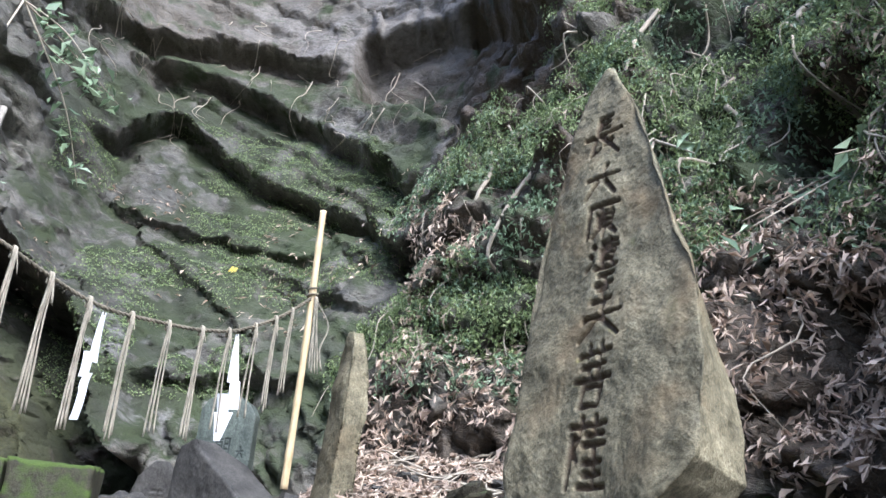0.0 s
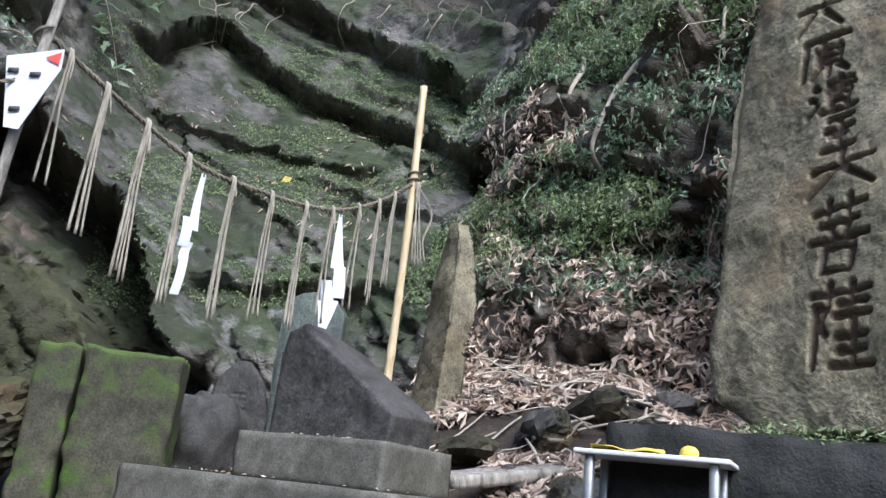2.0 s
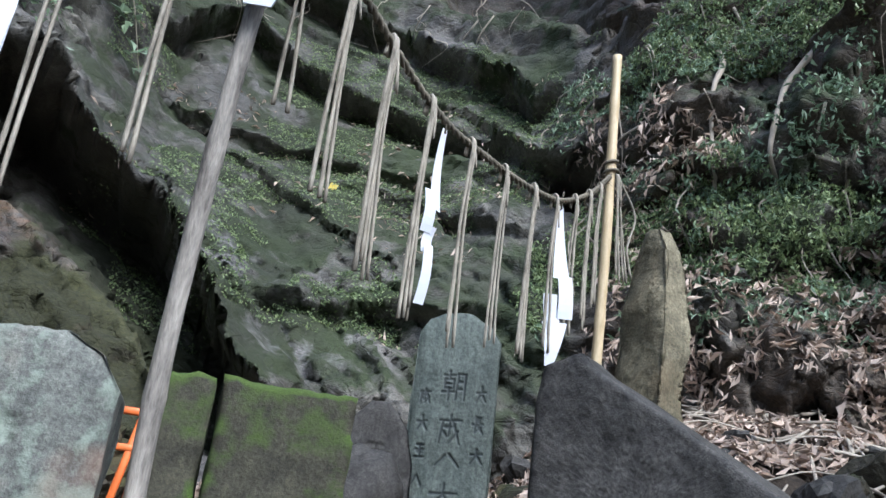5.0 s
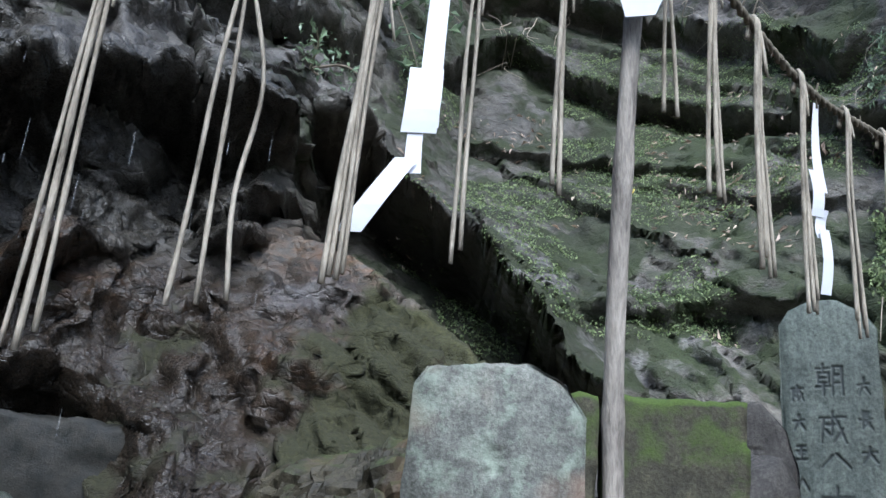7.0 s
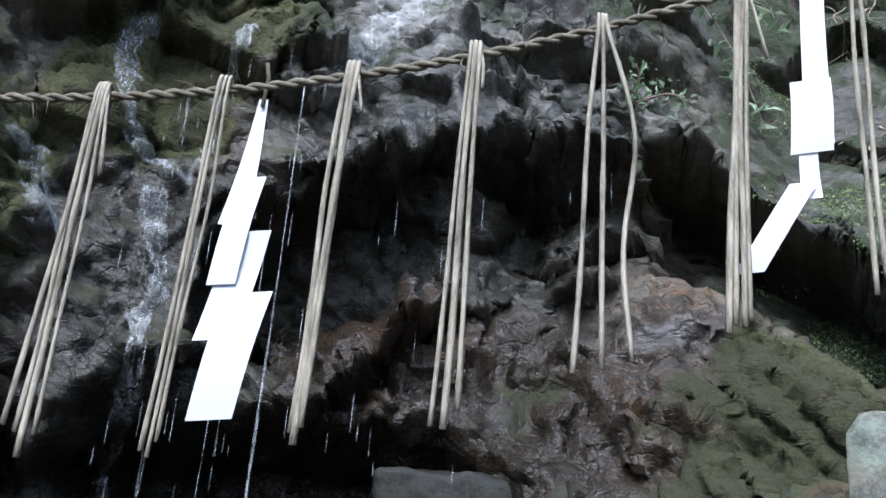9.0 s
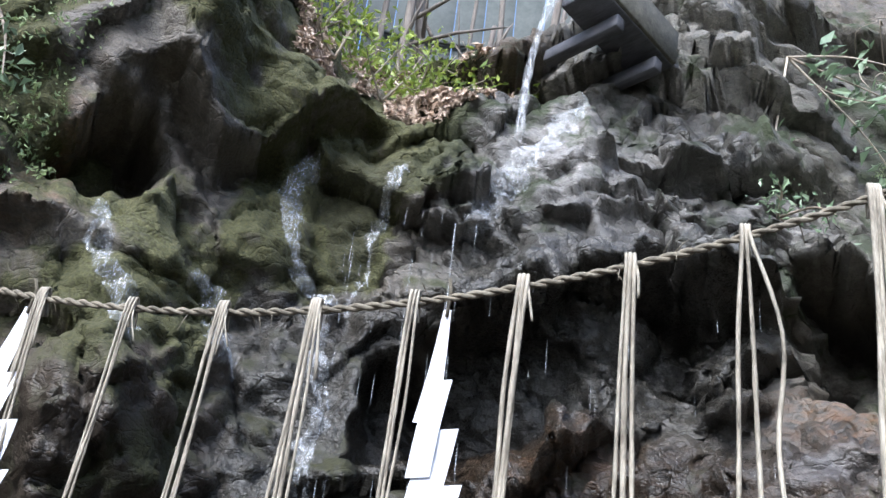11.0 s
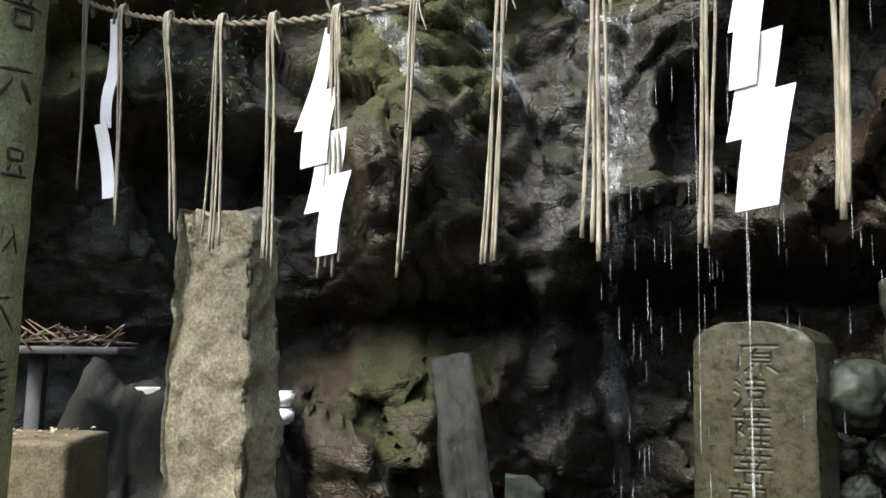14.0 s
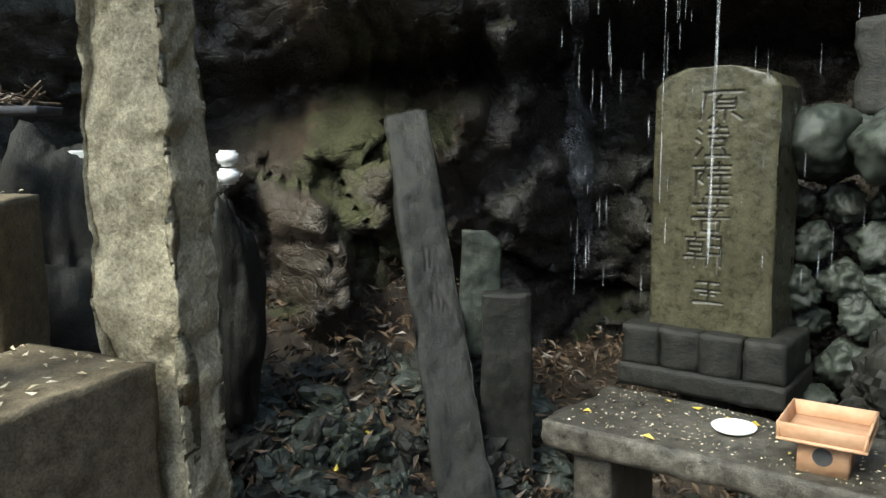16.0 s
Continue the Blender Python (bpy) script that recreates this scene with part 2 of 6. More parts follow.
def stone_material(name, dark, light, moss=None, mossy=0.5, up=0.6, rough=(0.55, 0.9), scale=1.0, bump=0.5, masks=False, stain=None, carved=None, squeeze=(1, 1, 1), world_space=False, lichen=None):
    m, t, b = nodes_of(name)
    tc = t.nodes.new("ShaderNodeTexCoord")
    if world_space:
        geo0 = t.nodes.new("ShaderNodeNewGeometry")
        co = geo0.outputs["Position"]
    else:
        co = tc.outputs["Object"]
    big, mid, fine = tex(t, "Noise", 1.6 * scale, co, 4), tex(t, "Noise", 9 * scale, co, 6, 0.65, squeeze), tex(t, "Noise", 70 * scale, co, 3, 0.7)
    c = mix(t, ramp(t, mid, [(0.3, 0.0), (0.7, 1.0)]), dark, light)
    c = mix(t, calc(t, "MULTIPLY", ramp(t, big, [(0.35, 0.0), (0.65, 1.0)]), 0.55), c, tuple(0.55 * a for a in dark))
    c = mix(t, 0.75, c, ramp(t, fine, [(0.28, 0.2), (0.7, 1.0)]), "MULTIPLY")
    grit = tex(t, "Noise", 210 * scale, co, 2, 0.8)
    c = mix(t, 0.6, c, ramp(t, grit, [(0.3, 0.35), (0.5, 0.8), (0.72, 1.0)]), "MULTIPLY")
    c = mix(t, 1.0, c, 1.75, "MULTIPLY")
    if lichen:
        spot = ramp(t, tex(t, "Noise", 5.5 * scale, co, 6, 0.7), [(0.5, 0.0), (0.6, 1.0)])
        c = mix(t, calc(t, "MULTIPLY", spot, 0.6), c, lichen)
    geo = t.nodes.new("ShaderNodeNewGeometry")
    sep = t.nodes.new("ShaderNodeSeparateXYZ")
    t.links.new(geo.outputs["Normal"], sep.inputs[0])
    r = ramp(t, mid, [(0.2, rough[0]), (0.8, rough[1])])
    if masks:
        earth = attr(t, "earth")
        c = mix(t, calc(t, "MULTIPLY", earth, ramp(t, mid, [(0.25, 0.5), (0.6, 1.0)])), c, mix(t, ramp(t, fine, [(0.3, 0.0), (0.7, 1.0)]), (0.024, 0.016, 0.01), (0.1, 0.066, 0.038)))
        rust = calc(t, "MULTIPLY", attr(t, "rust"), ramp(t, mid, [(0.4, 0.0), (0.62, 1.0)]))
        c = mix(t, rust, c, (0.18, 0.09, 0.036))
        bare = calc(t, "MULTIPLY", attr(t, "bare"), ramp(t, mid, [(0.35, 0.2), (0.6, 1.0)]))
        c = mix(t, bare, c, mix(t, ramp(t, fine, [(0.3, 0.0), (0.7, 1.0)]), (0.2, 0.19, 0.19), (0.42, 0.4, 0.39)))
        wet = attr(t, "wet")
        # Wet rock is darker; below the outcrop's brow this also paints in shade.
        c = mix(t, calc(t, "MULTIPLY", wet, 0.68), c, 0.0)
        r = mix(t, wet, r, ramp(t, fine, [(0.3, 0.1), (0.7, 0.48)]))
    if moss:
        level = calc(t, "ADD", calc(t, "MULTIPLY", sep.outputs[2], up), calc(t, "MULTIPLY", calc(t, "SUBTRACT", tex(t, "Noise", 2.6 * scale, co, 7, 0.62), 0.5), 2.6))
        level = calc(t, "ADD", level, calc(t, "MULTIPLY", attr(t, "moss"), 1.1) if masks else mossy)
        amount = ramp(t, level, [(0.42, 0.0), (0.75, 1.0)])
        mc = mix(t, ramp(t, tex(t, "Noise", 120 * scale, co, 2), [(0.3, 0.0), (0.7, 1.0)]), tuple(0.4 * a for a in moss), moss)
        mc = mix(t, ramp(t, big, [(0.4, 0.0), (0.65, 0.8)]), mc, (moss[0] * 0.85, moss[1] * 0.7, moss[2] * 1.15))
        if masks:
            mc = mix(t, attr(t, "olive"), mc, mix(t, ramp(t, tex(t, "Noise", 60, co, 3), [(0.3, 0.0), (0.7, 1.0)]), (0.03, 0.031, 0.012), (0.088, 0.086, 0.033)))
        # Moss darkens with the same mask, both as damp and as the outcrop's painted shade.
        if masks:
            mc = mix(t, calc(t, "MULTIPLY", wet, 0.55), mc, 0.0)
        c = mix(t, amount, c, mc)
        r = mix(t, amount, r, 0.92)
    if stain:
        c = mix(t, calc(t, "MULTIPLY", ramp(t, tex(t, "Noise", 2.2 * scale, co, 3), [(0.5, 0.0), (0.68, 1.0)]), 0.7), c, stain)
    if carved:
        c = mix(t, calc(t, "MULTIPLY", attr(t, "carve"), 0.85), c, carved)
    t.links.new(c, b.inputs["Base Color"])
    t.links.new(r, b.inputs["Roughness"])
    b.inputs["Specular IOR Level"].default_value = 0.42 if masks else 0.26
    h = calc(t, "ADD", mid, calc(t, "MULTIPLY", fine, 0.35))
    if masks:
        warp = t.nodes.new("ShaderNodeTexNoise")
        warp.inputs["Scale"].default_value, warp.inputs["Detail"].default_value = 3.0, 4.0
        t.links.new(co, warp.inputs["Vector"])
        bent = t.nodes.new("ShaderNodeVectorMath")
        bent.operation = "MULTIPLY_ADD"
        bent.inputs[1].default_value = (0.35, 0.35, 0.35)
        t.links.new(warp.outputs["Color"], bent.inputs[0])
        t.links.new(co, bent.inputs[2])
        for size, deep in ((3.2, 0.38), (9.0, 0.22)):
            mp = t.nodes.new("ShaderNodeMapping")
            mp.inputs["Scale"].default_value, mp.inputs["Rotation"].default_value = (1, 1, 1.9), (0.25, 0.3, 0)
            vo = t.nodes.new("ShaderNodeTexVoronoi")
            vo.feature = "DISTANCE_TO_EDGE"
            vo.inputs["Scale"].default_value = size
            t.links.new(bent.outputs[0], mp.inputs[0])
            t.links.new(mp.outputs[0], vo.inputs["Vector"])
            h = calc(t, "ADD", h, calc(t, "MULTIPLY", ramp(t, vo.outputs["Distance"], [(0.0, 0.0), (0.05, 0.75), (0.25, 1.0)]), deep))
    bp = t.nodes.new("ShaderNodeBump")
    bp.inputs["Strength"].default_value, bp.inputs["Distance"].default_value = bump, 0.02 / scale
    t.links.new(h, bp.inputs["Height"])
    t.links.new(bp.outputs[0], b.inputs["Normal"])
    return m


def plain_material(name, a, b_, rough=0.6, scale=20.0, bump=0.15, squeeze=(1, 1, 1), metal=0.0, island=False, translucent=0.0):
    m, t, b = nodes_of(name)
    tc = t.nodes.new("ShaderNodeTexCoord")
    n1, n2 = tex(t, "Noise", scale, tc.outputs["Object"], 4, 0.6, squeeze), tex(t, "Noise", scale * 7, tc.outputs["Object"], 3, 0.6, squeeze)
    f = calc(t, "ADD", calc(t, "MULTIPLY", n1, 0.7), calc(t, "MULTIPLY", n2, 0.3))
    f = ramp(t, f, [(0.32, 0.0), (0.66, 1.0)])
    if island:
        g = t.nodes.new("ShaderNodeNewGeometry")
        f = mix(t, 0.7, f, g.outputs["Random Per Island"])
    t.links.new(mix(t, f, a, b_), b.inputs["Base Color"])
    b.inputs["Roughness"].default_value, b.inputs["Metallic"].default_value = rough, metal
    bp = t.nodes.new("ShaderNodeBump")
    bp.inputs["Strength"].default_value, bp.inputs["Distance"].default_value = bump, 0.004
    t.links.new(n2, bp.inputs["Height"])
    t.links.new(bp.outputs[0], b.inputs["Normal"])
    if translucent:
        tr = t.nodes.new("ShaderNodeBsdfTranslucent")
        t.links.new(mix(t, f, a, b_), tr.inputs[0])
        ms = t.nodes.new("ShaderNodeMixShader")
        ms.inputs[0].default_value = translucent
        out = t.nodes["Material Output"]
        t.links.new(b.outputs[0], ms.inputs[1])
        t.links.new(tr.outputs[0], ms.inputs[2])
        t.links.new(ms.outputs[0], out.inputs[0])
    return m


MOSS = (0.056, 0.072, 0.03)
m_cliff = stone_material("cliff_rock", (0.055, 0.05, 0.041), (0.2, 0.186, 0.155), MOSS, masks=True, up=0.25, rough=(0.4, 0.85), bump=0.9, squeeze=(1, 1, 2.2), world_space=True)
m_ground = stone_material("forest_soil", (0.022, 0.017, 0.013), (0.08, 0.06, 0.042), (0.06, 0.08, 0.03), mossy=-0.6, up=0.2, bump=0.9, world_space=True)
m_stele = stone_material("stele_stone", (0.085, 0.074, 0.045), (0.29, 0.255, 0.165), (0.12, 0.14, 0.04), mossy=0.0, up=0.5, scale=1.3, bump=0.8, stain=(0.15, 0.1, 0.05), carved=(0.06, 0.035, 0.02))
m_slate = stone_material("grey_slate", (0.058, 0.07, 0.06), (0.145, 0.165, 0.14), (0.13, 0.15, 0.08), mossy=-0.35, up=0.3, scale=1.4, bump=0.3, rough=(0.5, 0.75), carved=(0.04, 0.045, 0.045), squeeze=(2.5, 1, 0.7))
m_dark_stone = stone_material("dark_stone", (0.03, 0.028, 0.025), (0.1, 0.094, 0.084), MOSS, mossy=-0.7, up=0.4, scale=1.5, bump=0.5)
m_lichen = stone_material("lichen_stone", (0.075, 0.078, 0.068), (0.2, 0.205, 0.175), (0.17, 0.21, 0.11), mossy=-0.1, up=0.2, scale=2.0, bump=0.5, stain=(0.2, 0.11, 0.07), lichen=(0.27, 0.32, 0.25))
m_moss_stone = stone_material("mossy_stone", (0.032, 0.03, 0.02), (0.1, 0.094, 0.062), (0.085, 0.14, 0.026), mossy=0.42, up=1.2, scale=1.5, bump=0.5)
m_concrete = stone_material("weathered_concrete", (0.07, 0.066, 0.052), (0.185, 0.175, 0.145), (0.1, 0.125, 0.05), mossy=-0.35, up=0.35, scale=2.0, bump=0.3)
m_pillar = stone_material("pillar_stone", (0.27, 0.235, 0.155), (0.6, 0.53, 0.37), (0.13, 0.17, 0.08), mossy=-0.12, up=0.1, scale=1.4, bump=1.0)
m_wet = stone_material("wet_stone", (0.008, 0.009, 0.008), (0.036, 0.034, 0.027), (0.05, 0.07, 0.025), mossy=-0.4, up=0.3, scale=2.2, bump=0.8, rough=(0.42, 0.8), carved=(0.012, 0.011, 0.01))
m_wet_stele = stone_material("wet_stele", (0.03, 0.028, 0.017), (0.09, 0.083, 0.05), (0.1, 0.11, 0.03), mossy=-0.3, up=0.1, scale=2.2, bump=0.35, rough=(0.18, 0.42), carved=(0.015, 0.014, 0.012))
m_cobble = stone_material("wet_cobble", (0.014, 0.017, 0.014), (0.066, 0.074, 0.058), (0.09, 0.12, 0.04), mossy=-0.4, up=0.3, scale=2.5, bump=0.6, rough=(0.25, 0.6))
m_granite = stone_material("granite", (0.028, 0.025, 0.019), (0.165, 0.15, 0.122), (0.12, 0.125, 0.05), mossy=-0.5, up=0.5, scale=3.0, bump=1.0, rough=(0.2, 0.55))
m_base = stone_material("brown_base_stone", (0.1, 0.078, 0.048), (0.27, 0.225, 0.15), (0.12, 0.13, 0.05), mossy=-0.4, up=0.3, scale=2.0, bump=0.6)
m_torii = stone_material("torii_stone", (0.23, 0.24, 0.12), (0.5, 0.51, 0.28), (0.31, 0.36, 0.12), mossy=0.0, up=0.1, scale=1.6, bump=0.25)
m_outcrop = stone_material("outcrop_rock", (0.02, 0.018, 0.012), (0.075, 0.066, 0.042), (0.06, 0.08, 0.026), mossy=0.25, up=0.45, scale=1.2, bump=0.9, rough=(0.3, 0.7), stain=(0.11, 0.065, 0.035))
m_rope = plain_material("straw_rope", (0.065, 0.055, 0.038), (0.23, 0.2, 0.145), 0.9, 30, 0.6)
m_straw = plain_material("dry_straw", (0.09, 0.075, 0.052), (0.47, 0.42, 0.33), 0.85, 14, 0.5, (6, 6, 1))
m_paper = plain_material("white_paper", (0.56, 0.58, 0.62), (0.66, 0.67, 0.7), 0.75, 6, 0.1)
m_bamboo = plain_material("dry_bamboo", (0.42, 0.31, 0.16), (0.66, 0.53, 0.33), 0.45, 8, 0.1, (6, 6, 1))
m_stick = plain_material("old_wood", (0.07, 0.06, 0.05), (0.42, 0.38, 0.32), 0.85, 7, 0.6, (5, 5, 1))
m_wood = plain_material("cedar", (0.38, 0.2, 0.1), (0.58, 0.36, 0.22), 0.6, 6, 0.2, (1, 6, 1))
m_ceramic = plain_material("white_ceramic", (0.8, 0.8, 0.79), (0.85, 0.85, 0.84), 0.2, 4, 0.0)
m_white_board = plain_material("white_board", (0.6, 0.6, 0.58), (0.75, 0.75, 0.73), 0.5, 8, 0.1)
m_red = plain_material("red_paint", (0.5, 0.05, 0.04), (0.6, 0.09, 0.07), 0.6, 8, 0.1)
m_black = plain_material("dark_ink", (0.02, 0.02, 0.02), (0.06, 0.06, 0.06), 0.7, 8, 0.1)
m_orange = plain_material("orange_paint", (0.75, 0.16, 0.03), (0.85, 0.22, 0.05), 0.45, 10, 0.1)
m_yellow = plain_material("yellow_leaf", (0.55, 0.4, 0.04), (0.75, 0.58, 0.1), 0.6, 10, 0.2)
m_metal = plain_material("dull_steel", (0.2, 0.2, 0.2), (0.36, 0.36, 0.35), 0.4, 12, 0.1, metal=0.6)
m_root = plain_material("root_bark", (0.14, 0.11, 0.08), (0.5, 0.44, 0.35), 0.9, 12, 0.5, (1, 1, 1), island=True)
m_leaf = plain_material("green_leaf", (0.07, 0.115, 0.045), (0.33, 0.4, 0.18), 0.5, 4, 0.1, island=True, translucent=0.25)
m_leaf_pale = plain_material("pale_leaf", (0.1, 0.16, 0.09), (0.28, 0.36, 0.22), 0.4, 4, 0.1, island=True, translucent=0.2)
m_leaf_bright = plain_material("bright_leaf", (0.1, 0.17, 0.03), (0.36, 0.42, 0.08), 0.5, 4, 0.1, island=True, translucent=0.35)
m_litter = plain_material("dead_leaf", (0.15, 0.1, 0.07), (0.72, 0.58, 0.46), 0.7, 10, 0.3, island=True)
m_wet_leaf = plain_material("wet_dead_leaf", (0.025, 0.018, 0.012), (0.17, 0.115, 0.07), 0.4, 10, 0.3, island=True)
m_fence = plain_material("fence_sheet", (0.05, 0.057, 0.052), (0.095, 0.103, 0.096), 0.95, 3, 0.1)
m_trunk = plain_material("tree_bark", (0.07, 0.06, 0.05), (0.22, 0.19, 0.16), 0.9, 9, 0.6, (1, 1, 0.2))
m_trough = plain_material("trough_wood", (0.03, 0.03, 0.035), (0.09, 0.09, 0.1), 0.7, 8, 0.3, (1, 5, 1))
m_wall = plain_material("pale_plaster", (0.2, 0.2, 0.2), (0.28, 0.28, 0.27), 0.8, 5, 0.2)
m_frame = plain_material("white_frame", (0.7, 0.7, 0.7), (0.8, 0.8, 0.8), 0.5, 5, 0.05)
m_pane = plain_material("dark_pane", (0.03, 0.03, 0.05), (0.06, 0.06, 0.09), 0.08, 2, 0.0)


def water_material():
    m, t, b = nodes_of("falling_water")
    b.inputs["Base Color"].default_value = (0.85, 0.88, 0.92, 1)
    b.inputs["Roughness"].default_value = 0.12
    tc = t.nodes.new("ShaderNodeTexCoord")
    n = tex(t, "Noise", 26, tc.outputs["Object"], 4, 0.7, (3, 3, 0.35))
    tr = t.nodes.new("ShaderNodeBsdfTransparent")
    ms = t.nodes.new("ShaderNodeMixShader")
    t.links.new(ramp(t, n, [(0.42, 0.02), (0.68, 0.36)]), ms.inputs[0])
    t.links.new(tr.outputs[0], ms.inputs[1])
    t.links.new(b.outputs[0], ms.inputs[2])
    t.links.new(ms.outputs[0], t.nodes["Material Output"].inputs[0])
    return m


m_water = water_material()


# ---- the rock bowl: a wall round the place, given as its distance from the middle by bearing (degrees left of +y) and height ----
MID = (-1.7, 1.5)
BEARING = (-110, -80, -58, -40, -28, -18, -9, 0, 10, 19, 25, 31, 44, 54, 62, 70, 80, 90, 105, 135)
FOOT = (3.6, 3.6, 3.75, 3.95, 4.05, 4.1, 4.4, 4.5, 4.5, 4.55, 4.3, 3.9, 3.6, 3.7, 4.1, 4.2, 4.1, 4.1, 4.0, 3.8)
LEAN = (0.2, 0.25, 0.4, 0.3, 0.22, 0.4, 0.75, 1.0, 1.1, 1.05, 0.85, 0.6, 0.45, 0.45, 0.3, 0.15, 0.1, 0.1, 0.2, 0.2)


def base_r(az, z):
    foot, lean = np.interp(az, BEARING, FOOT), np.interp(az, BEARING, LEAN)
    low = np.clip(2 - z, 0, 3)
    return foot + lean * np.clip(z - 2, 0, 3) + 0.35 * np.clip(z - 5, 0, 9) - 0.15 * low * (az < 55)


def ledge(az, z, at, heights, depth, drop, ends=3.0):
    """An undercut below a line across the rock: how far the wall steps back."""
    line = np.interp(az, at, heights) + 0.06 * vnoise(az * 0.35, z * 0 + depth * 9, z * 0)
    below = line - z
    hold = step(at[0] - ends, at[0], az) * (1 - step(at[-1], at[-1] + ends, az))
    return hold * depth * (np.where(below > 0, np.exp(-np.maximum(below, 0) / drop), 0) * step(0.0, 0.14, below) - 0.3 * np.exp(-np.maximum(-below, 0) / 0.35) * (below <= 0.03))


def hollow(az, z, at, roof, floor, depth, soft=0.22):
    """A cave between a roof line and a floor line."""
    top = np.interp(az, at, roof) + 0.07 * vnoise(az * 0.5, 3.0, 0) + 0.03 * vnoise(az * 2.1, 8.0, 0)
    bottom = np.interp(az, at, floor) + 0.05 * vnoise(az * 0.6, 7.0, 0)
    hold = step(at[0], at[0] + 2.0, az) * (1 - step(at[-1] - 2.0, at[-1], az))
    return hold * depth * (1 - step(top - soft, top, z)) * step(bottom, bottom + 0.35, z)


def spot(az, z, a, h, wide, tall):
    return np.exp(-((az - a) / wide) ** 2 - ((z - h) / tall) ** 2)


def crest(az):
    return np.interp(az, (34, 37, 41, 46, 51, 56, 61, 66, 71, 74, 77), (12, 6.4, 5.6, 5.15, 4.88, 4.68, 4.6, 4.65, 4.95, 5.8, 12))


def brow_z(az):
    """The upper edge of the outcrop before the cave."""
    return np.interp(az, (9, 13, 16.3, 20.5, 25, 28.5, 31, 35, 38.3, 42, 46, 52, 55, 59), (1.5, 1.8, 2.12, 2.45, 2.72, 2.88, 2.84, 2.69, 2.71, 2.62, 2.3, 1.93, 1.78, 1.55)) + 0.03 * vnoise(np.asarray(az) * 0.5, 2.0, 5)


def zones(az, z):
    n = fbm(az * 0.12, z * 1.1, 2.0, 4)
    slope = step(-14, -8, az) * (1 - step(23, 28, az))
    right = 1 - step(-16, -10, az)
    left = step(52, 60, az)
    dark = step(55, 58, az) * (1 - step(69, 72, az))
    moss = 0.16 + 0.36 * slope * (1 - step(6.5, 8.5, z)) + 0.25 * right * step(2.4, 3.0, z) + (0.74 + 0.5 * n) * left * step(2.0 + 0.9 * dark, 2.6 + 0.75 * dark, z) * (1 - step(5.6, 6.8, z)) + 0.22 * spot(az, z, 22, 2.2, 9, 0.5) + 0.22 * n
    wet = step(27, 34, az) * (1 - step(88, 100, az)) * (1 - 0.9 * left * step(2.0 + 0.9 * dark, 2.8 + 0.7 * dark, z)) * (1 - step(5, 6, z)) * (1 - 0.85 * spot(az, z, 46, 4.4, 9, 0.6))
    wet = np.maximum(wet, 0.5 * slope * step(2, 11, az) * (1 - step(6.5, 8.0, z)))
    wet = wet * (1 - 0.3 * step(67, 70, az) * (1 - step(83, 86, az)) * step(1.5, 1.8, z)) * (1 - 0.5 * step(66, 70, az) * (1 - step(83, 87, az)) * (1 - step(1.2, 1.5, z)))
    wet = np.maximum(wet, 0.9 * spot(az, z, 8, 6.35, 2.2, 0.25) + 0.7 * spot(az, z, 14, 5.75, 1.2, 0.12) + 0.7 * spot(az, z, 1, 6.9, 4, 0.2))
    wet = np.maximum(wet, 0.9 * step(56, 60, az) * (1 - step(66, 68, az)) * step(1.6, 2, z) * (1 - step(3.9, 4.5, z)) * (n > 0))
    earth = 0.85 * right * step(0.9, 0.0, n) + 0.9 * step(47, 51, az) * (1 - step(73, 76, az)) * step(0, 0.2, z - crest(az)) + 0.5 * step(6.8, 8.0, z) + 0.6 * spot(az, z, -10, 7.0, 10, 1.0)
    rust = 0.9 * spot(az, z, 27, 2.75, 5, 0.25) + 0.9 * spot(az, z, 24, 2.0, 7, 0.3) + 0.8 * spot(az, z, 84, 3.35, 3, 0.4) + 0.6 * spot(az, z, 76, 1.2, 6, 0.15) + 0.5 * spot(az, z, 45, 2.3, 8, 0.2)
    earth = np.maximum(earth, (0.45 * step(9, 12, az) + 0.4 * step(24, 32, az)) * (1 - step(54, 60, az)) * (1 - step(2.3, 2.7, z)))
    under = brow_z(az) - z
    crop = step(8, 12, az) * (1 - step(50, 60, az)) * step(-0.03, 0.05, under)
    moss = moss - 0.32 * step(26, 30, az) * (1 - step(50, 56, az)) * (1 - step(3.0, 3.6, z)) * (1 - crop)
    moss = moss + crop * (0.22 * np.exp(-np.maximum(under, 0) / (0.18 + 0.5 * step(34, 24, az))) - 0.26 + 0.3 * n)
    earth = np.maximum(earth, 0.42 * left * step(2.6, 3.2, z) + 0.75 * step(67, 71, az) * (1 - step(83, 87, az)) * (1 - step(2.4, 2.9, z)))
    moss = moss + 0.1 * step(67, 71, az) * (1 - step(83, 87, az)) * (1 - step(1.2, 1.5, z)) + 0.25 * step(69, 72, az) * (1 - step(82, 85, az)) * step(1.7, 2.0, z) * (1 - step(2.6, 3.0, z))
    # Outcrop: damp, and darkened below its brow in place of deeper shade.
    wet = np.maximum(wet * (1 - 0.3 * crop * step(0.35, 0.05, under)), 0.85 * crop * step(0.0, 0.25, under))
    olive = np.maximum(np.maximum(left, 0.75 * spot(az, z, 22, 2.1, 9, 0.6)), 0.85 * crop)
